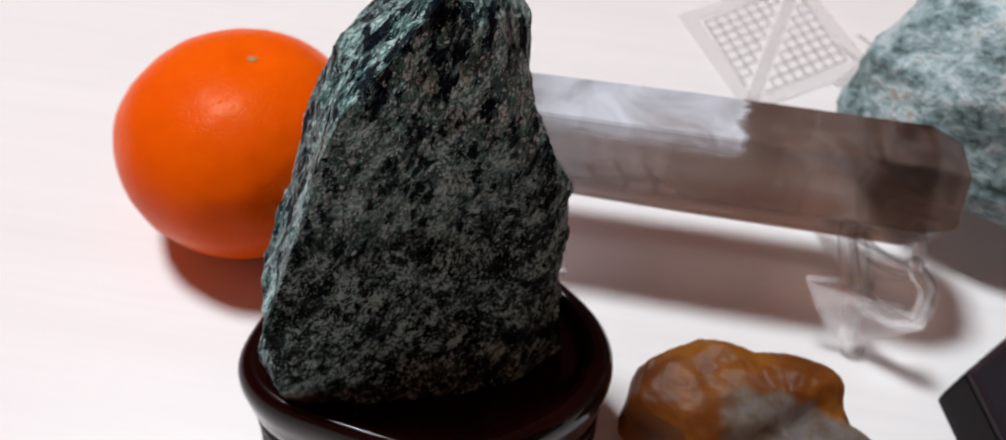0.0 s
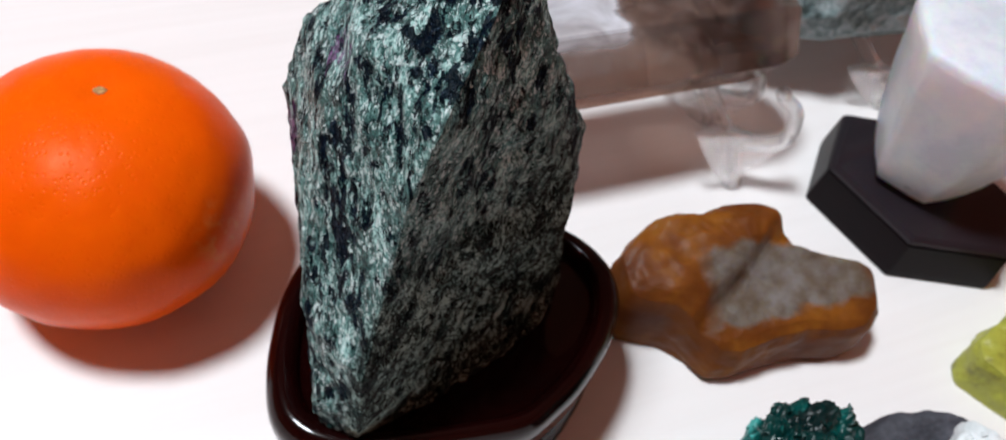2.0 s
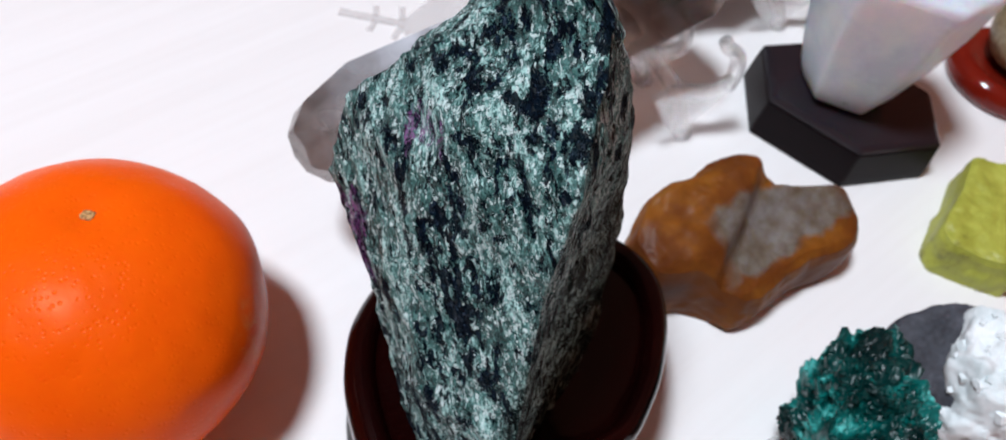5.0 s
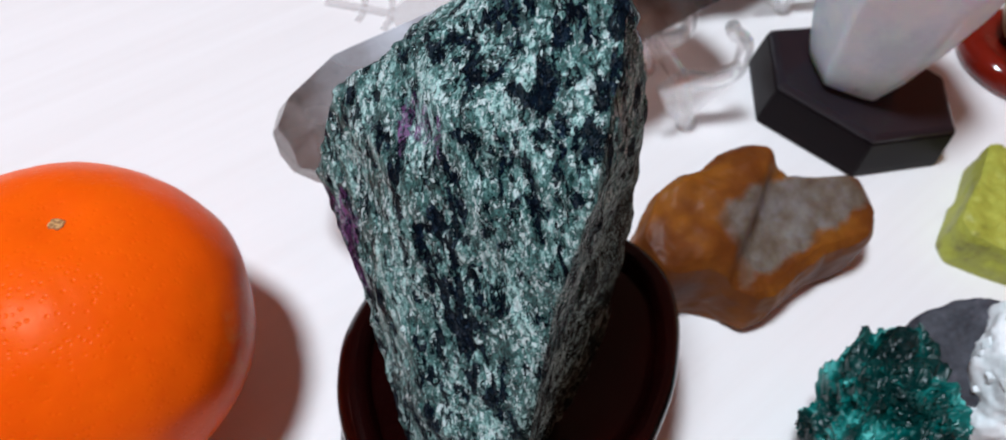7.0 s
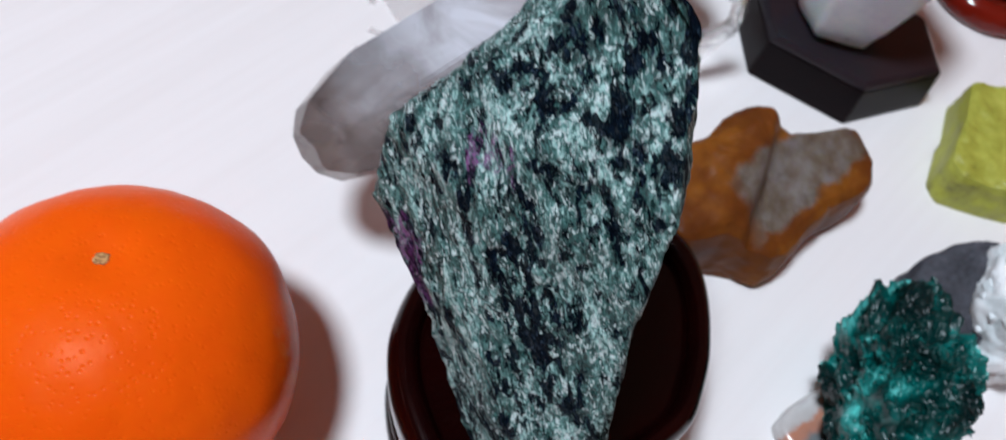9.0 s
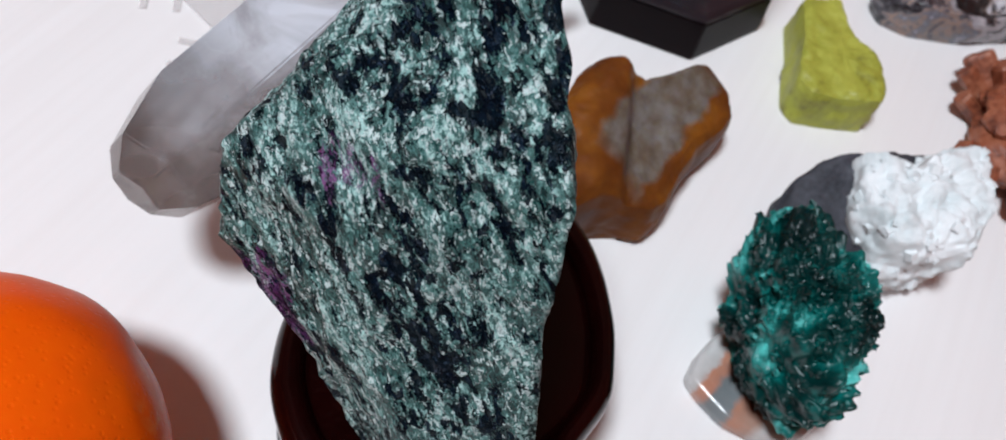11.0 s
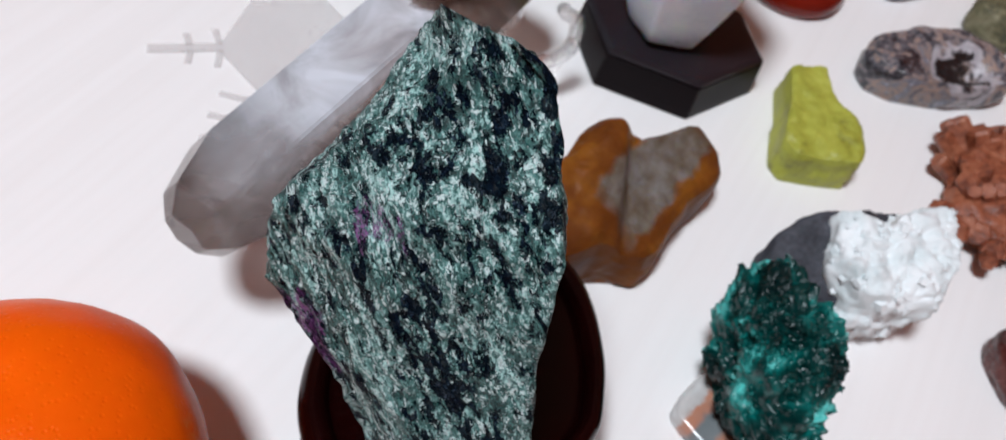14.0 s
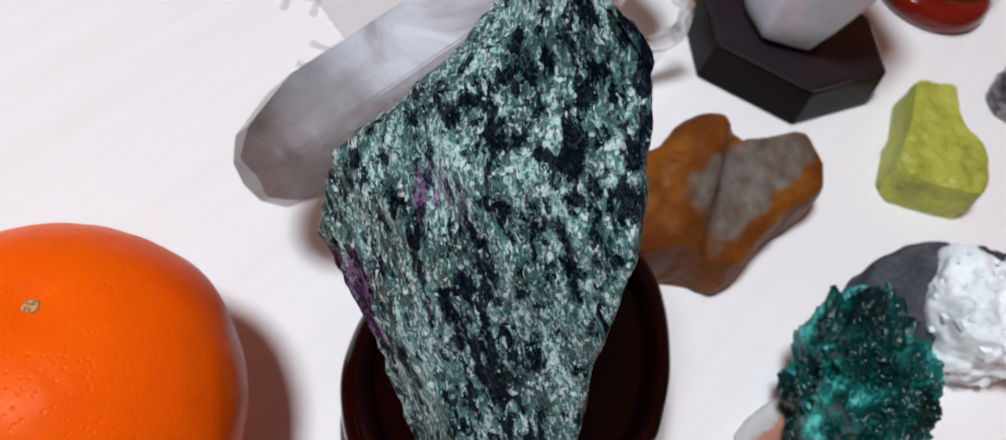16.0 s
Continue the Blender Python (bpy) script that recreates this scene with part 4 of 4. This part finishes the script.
def build_white_cluster():
    lump = thing("white_crystals", "snow-white crystal crust on dark grey basalt", "mineral", (0.145, 0.18, 0))
    part("matrix", pebble_data("matrix", [(x - 0.145, y - 0.18) for x, y in BAS], 0.028, BASALT, 120, 36, 0.0016, 100, 4, 6.0, [(0.90, 0), (0.97, 0.2), (1.0, 0.5), (0.99, 0.85), (0.93, 0.97), (0.6, 1.0), (0.0, 1.0)], 1, lambda x, y: min(max(0.35 + (x + 0.039) / 0.019 * 0.62, 0.35), 1.0)), lump, "dark grey basalt plate")
    crust = [(x - 0.148, y - 0.177) for x, y in ((0.1290, 0.2050), (0.1341, 0.2000), (0.1394, 0.1935), (0.1558, 0.1915), (0.1702, 0.1850), (0.1672, 0.1768), (0.1585, 0.1712), (0.1441, 0.1640), (0.1352, 0.1630), (0.1250, 0.1690), (0.1150, 0.1780), (0.1180, 0.1900), (0.1230, 0.1990))]
    part("crust", pebble_data("crust", crust, 0.0330, SNOW, 150, 60, 0.0046, 85, 5, 8.0, SNOW_SHAPE, 1), lump, "white fluffy crystal crust", (0.001, -0.0015, 0.0006))
    rng = random.Random(9)
    me = pebble_data("crust_guide", crust, 0.0330, SNOW, 40, 20, 0.0046, 85, 5, 8.0, SNOW_SHAPE, 1)
    verts, faces = [], []
    spots = [p for p in me.polygons if p.center.z > 0.003]
    for _ in range(70):
        p = rng.choice(spots)
        d = (p.normal + Vector((rng.uniform(-1, 1), rng.uniform(-1, 1), rng.uniform(-0.3, 1))) * 0.6).normalized()
        side = d.cross(Vector((rng.uniform(-1, 1), 1, rng.uniform(-1, 1)))).normalized()
        fl = side.cross(d)
        w, ln, b = rng.uniform(0.0012, 0.0028), rng.uniform(0.0010, 0.0026), len(verts)
        c = p.center - d * 0.001
        verts += [c + side * w, c + fl * w, c - side * w, c - fl * w, c + d * ln + side * w * 0.7, c + d * ln + fl * w * 0.5, c + d * ln - side * w * 0.7, c + d * ln - fl * w * 0.8]
        faces += [(b, b + 1, b + 5, b + 4), (b + 1, b + 2, b + 6, b + 5), (b + 2, b + 3, b + 7, b + 6), (b + 3, b, b + 4, b + 7), (b + 4, b + 5, b + 6, b + 7)]
    tagged(part("crystal_fringe", mesh_data("crystal_fringe", verts, faces, SNOW, False), lump, "", (0.001, -0.0015, 0.0006)), kind="stuff")
    bpy.data.meshes.remove(me)


build_white_cluster()

# ---- grey geode, red crystals, small round stand with an egg ----
GEO = [(0.2251, 0.2560), (0.2367, 0.2600), (0.2582, 0.2550), (0.2771, 0.2440), (0.2880, 0.2300), (0.2850, 0.2150), (0.2740, 0.2090), (0.2640, 0.2120), (0.2420, 0.2240), (0.2263, 0.2364), (0.2215, 0.2470)]
solo("grey_geode", pebble_data("grey_geode", GEO, 0.016, GEODE, 130, 44, 0.0016, 80, 5, 5.0, [(0.93, 0), (1.0, 0.3), (0.98, 0.7), (0.9, 0.98), (0.7, 1.0), (0.0, 0.95)], 2,
     lambda x, y: 1 - 0.65 * math.exp(-(((x - 0.2575) * 0.88 - (y - 0.2275) * 0.47) / 0.016) ** 2 - (((x - 0.2575) * 0.47 + (y - 0.2275) * 0.88) / 0.007) ** 2)), "polished grey banded geode slab with a dark hollow", "mineral")


def build_red_cluster(at, radius, count, seed, label):
    lump = thing("red_crystals", label, "mineral", at)
    ring = [(radius * math.cos(a) * (1 + 0.12 * math.sin(3 * a)), radius * 0.72 * math.sin(a) * (1 + 0.1 * math.cos(4 * a))) for a in (k * math.pi / 6 for k in range(12))]
    part("core", pebble_data("core", ring, 0.016, RUST, 80, 26, 0.003, 110, 4, seed), lump)
    rng = random.Random(int(seed))
    for _ in range(count):
        a, r = rng.uniform(0, 6.283), radius * math.sqrt(rng.uniform(0, 1)) * 0.9
        b = Vector((r * math.cos(a), 0.72 * r * math.sin(a), 0.003))
        d = Vector((math.cos(a) * r / radius, math.sin(a) * r / radius, 0.9 - 0.5 * r / radius)).normalized()
        part("crystal", prism_data("crystal", b, b + d * rng.uniform(0.012, 0.019), rng.uniform(0.0028, 0.0052), RUST, 6, ((0, 1), (0.94, 1), (1, 0.85)), rng.uniform(0, 1)), lump)


build_red_cluster((0.2325, 0.1735, 0.0), 0.038, 85, 12, "rust red cluster of stubby six-sided crystals")

round_stand = thing("round_stand", "small round red lacquered stand under a tan egg", "stand", (0.2435, 0.3075, 0))
part("base", spin_data("base", [(0.0205, 0.0), (0.0240, 0.001), (0.0250, 0.004), (0.0244, 0.008), (0.0218, 0.0105), (0.0185, 0.011), (0.0160, 0.0095), (0.001, 0.0085)], REDLACQUER, 64), round_stand)
solo("stone_egg", spin_data("stone_egg", [(0.0185 * math.sin(math.pi * k / 24) * (1 + 0.06 * math.cos(math.pi * k / 24)), 0.031 - 0.0235 * math.cos(math.pi * k / 24)) for k in range(25)], TANSTONE, 48), "tan mottled egg-shaped stone on a red stand", "mineral", (0.2435, 0.3075, 0.0013))

# ---- things that only just show at the edges ----
def lump(name, label, x, y, rx, ry, h, mat, seed):
    ring = [(x + rx * math.cos(a) * (1 + 0.14 * math.sin(2 * a + seed)), y + ry * math.sin(a) * (1 + 0.12 * math.cos(3 * a + seed))) for a in (k * math.pi / 7 for k in range(14))]
    solo(name, pebble_data(name, ring, h, mat, 90, 30, 0.0016, 90, 4, seed), label, "mineral")


lump("grey_pebble", "smooth lavender grey pebble beside the geode", 0.2968, 0.2831, 0.019, 0.013, 0.014, LAVENDER, 3.0)
lump("olive_pebble", "greenish grey rough pebble", 0.3173, 0.2385, 0.018, 0.016, 0.016, OLIVE, 4.0)
lump("olive_rock", "olive brown rough rock behind the crystal", 0.2087, 0.3579, 0.026, 0.014, 0.036, OLIVE, 5.0)
lump("dark_red_stone", "dark red glossy stone on the table", 0.1685, 0.1285, 0.018, 0.016, 0.018, DARKRED, 6.0)


# ---- flat snowflake ornament on the table ----
def build_snowflake(at, turn):
    flake = thing("snowflake_ornament", "flat frosted plastic snowflake with lattice diamonds", "ornament", at)
    flake.rotation_euler = (0, 0, turn)

    def strips(segments, width, thick=0.0012):
        verts, faces = [], []
        for (x0, y0), (x1, y1) in segments:
            d = Vector((x1 - x0, y1 - y0, 0)).normalized()
            s = Vector((-d.y, d.x, 0)) * width / 2
            b = len(verts)
            for z in (0.0003, thick):
                for p, k in (((x0, y0), 1), ((x0, y0), -1), ((x1, y1), -1), ((x1, y1), 1)):
                    verts.append(Vector((p[0], p[1], z)) + s * k)
            faces += [(b + 3, b + 2, b + 1, b), (b + 4, b + 5, b + 6, b + 7)] + [(b + k, b + (k + 1) % 4, b + 4 + (k + 1) % 4, b + 4 + k) for k in range(4)]
        return mesh_data("strip", verts, faces, PLASTIC, False)

    def feather(angle, r0, r1, rows):
        """An arm with paired side twigs."""
        c, q = math.cos(angle), math.sin(angle)
        turned = lambda x, y: (x * c - y * q, x * q + y * c)
        part("arm", strips([(turned(r0, 0), turned(r1, 0))], 0.0034, 0.0013), flake)
        for r, ln in rows:
            for sy in (-1, 1):
                part("twig", strips([(turned(r, sy * 0.0014), turned(r + 0.15 * ln, sy * ln))], 0.0022, 0.0010), flake)

    hub = [(0.027 * math.cos(k * math.pi / 3), 0.027 * math.sin(k * math.pi / 3)) for k in range(6)]
    part("hub", mesh_data("hub", [(x, y, z) for z in (0.0003, 0.0014) for x, y in hub], [(5, 4, 3, 2, 1, 0), (6, 7, 8, 9, 10, 11)] + [(k, (k + 1) % 6, 6 + (k + 1) % 6, 6 + k) for k in range(6)], PLASTIC, False), flake)
    feather(math.radians(59), 0.027, 0.050, ((0.026, 0.009), (0.036, 0.007)))
    feather(math.radians(119), 0.027, 0.060, ((0.030, 0.013), (0.040, 0.012), (0.050, 0.010)))
    feather(math.radians(-25), 0.070, 0.125, ((0.092, 0.016), (0.106, 0.014)))
    outer = [(0.030, 0.0), (0.082, 0.043), (0.140, 0.0), (0.082, -0.043)]
    inner = [(0.040, 0.0), (0.083, 0.0345), (0.129, 0.0), (0.083, -0.0345)]
    verts = [(x, y, z) for z in (0.0003, 0.0010) for ring in (outer, inner) for x, y in ring]
    faces = []
    for j in range(4):
        i = (j + 1) % 4
        faces += [(8 + j, 8 + i, 12 + i, 12 + j), (j, i, 8 + i, 8 + j), (4 + i, 4 + j, 12 + j, 12 + i)]
    part("petal_frame", mesh_data("petal_frame", verts, faces, PLASTIC, False), flake)
    part("rib", strips([((0.034, 0.0), (0.136, 0.0))], 0.0050, 0.0012), flake)
    for sy in (-1, 1):
        i0, j0, k0 = Vector((0.046, 0.004 * sy)), Vector((0.083, 0.031 * sy)), Vector((0.123, 0.004 * sy))
        grid = []
        for m in range(1, 9):
            grid.append((i0.lerp(j0, m / 8), i0.lerp(k0, m / 8)))
            grid.append((k0.lerp(j0, m / 8), k0.lerp(i0, m / 8)))
        part("lattice", strips(grid, 0.0018, 0.0009), flake)


FLAKE_AT, FLAKE_TURN = Vector((0.028, 0.368, 0)), math.radians(96.5)
build_snowflake(FLAKE_AT, FLAKE_TURN)
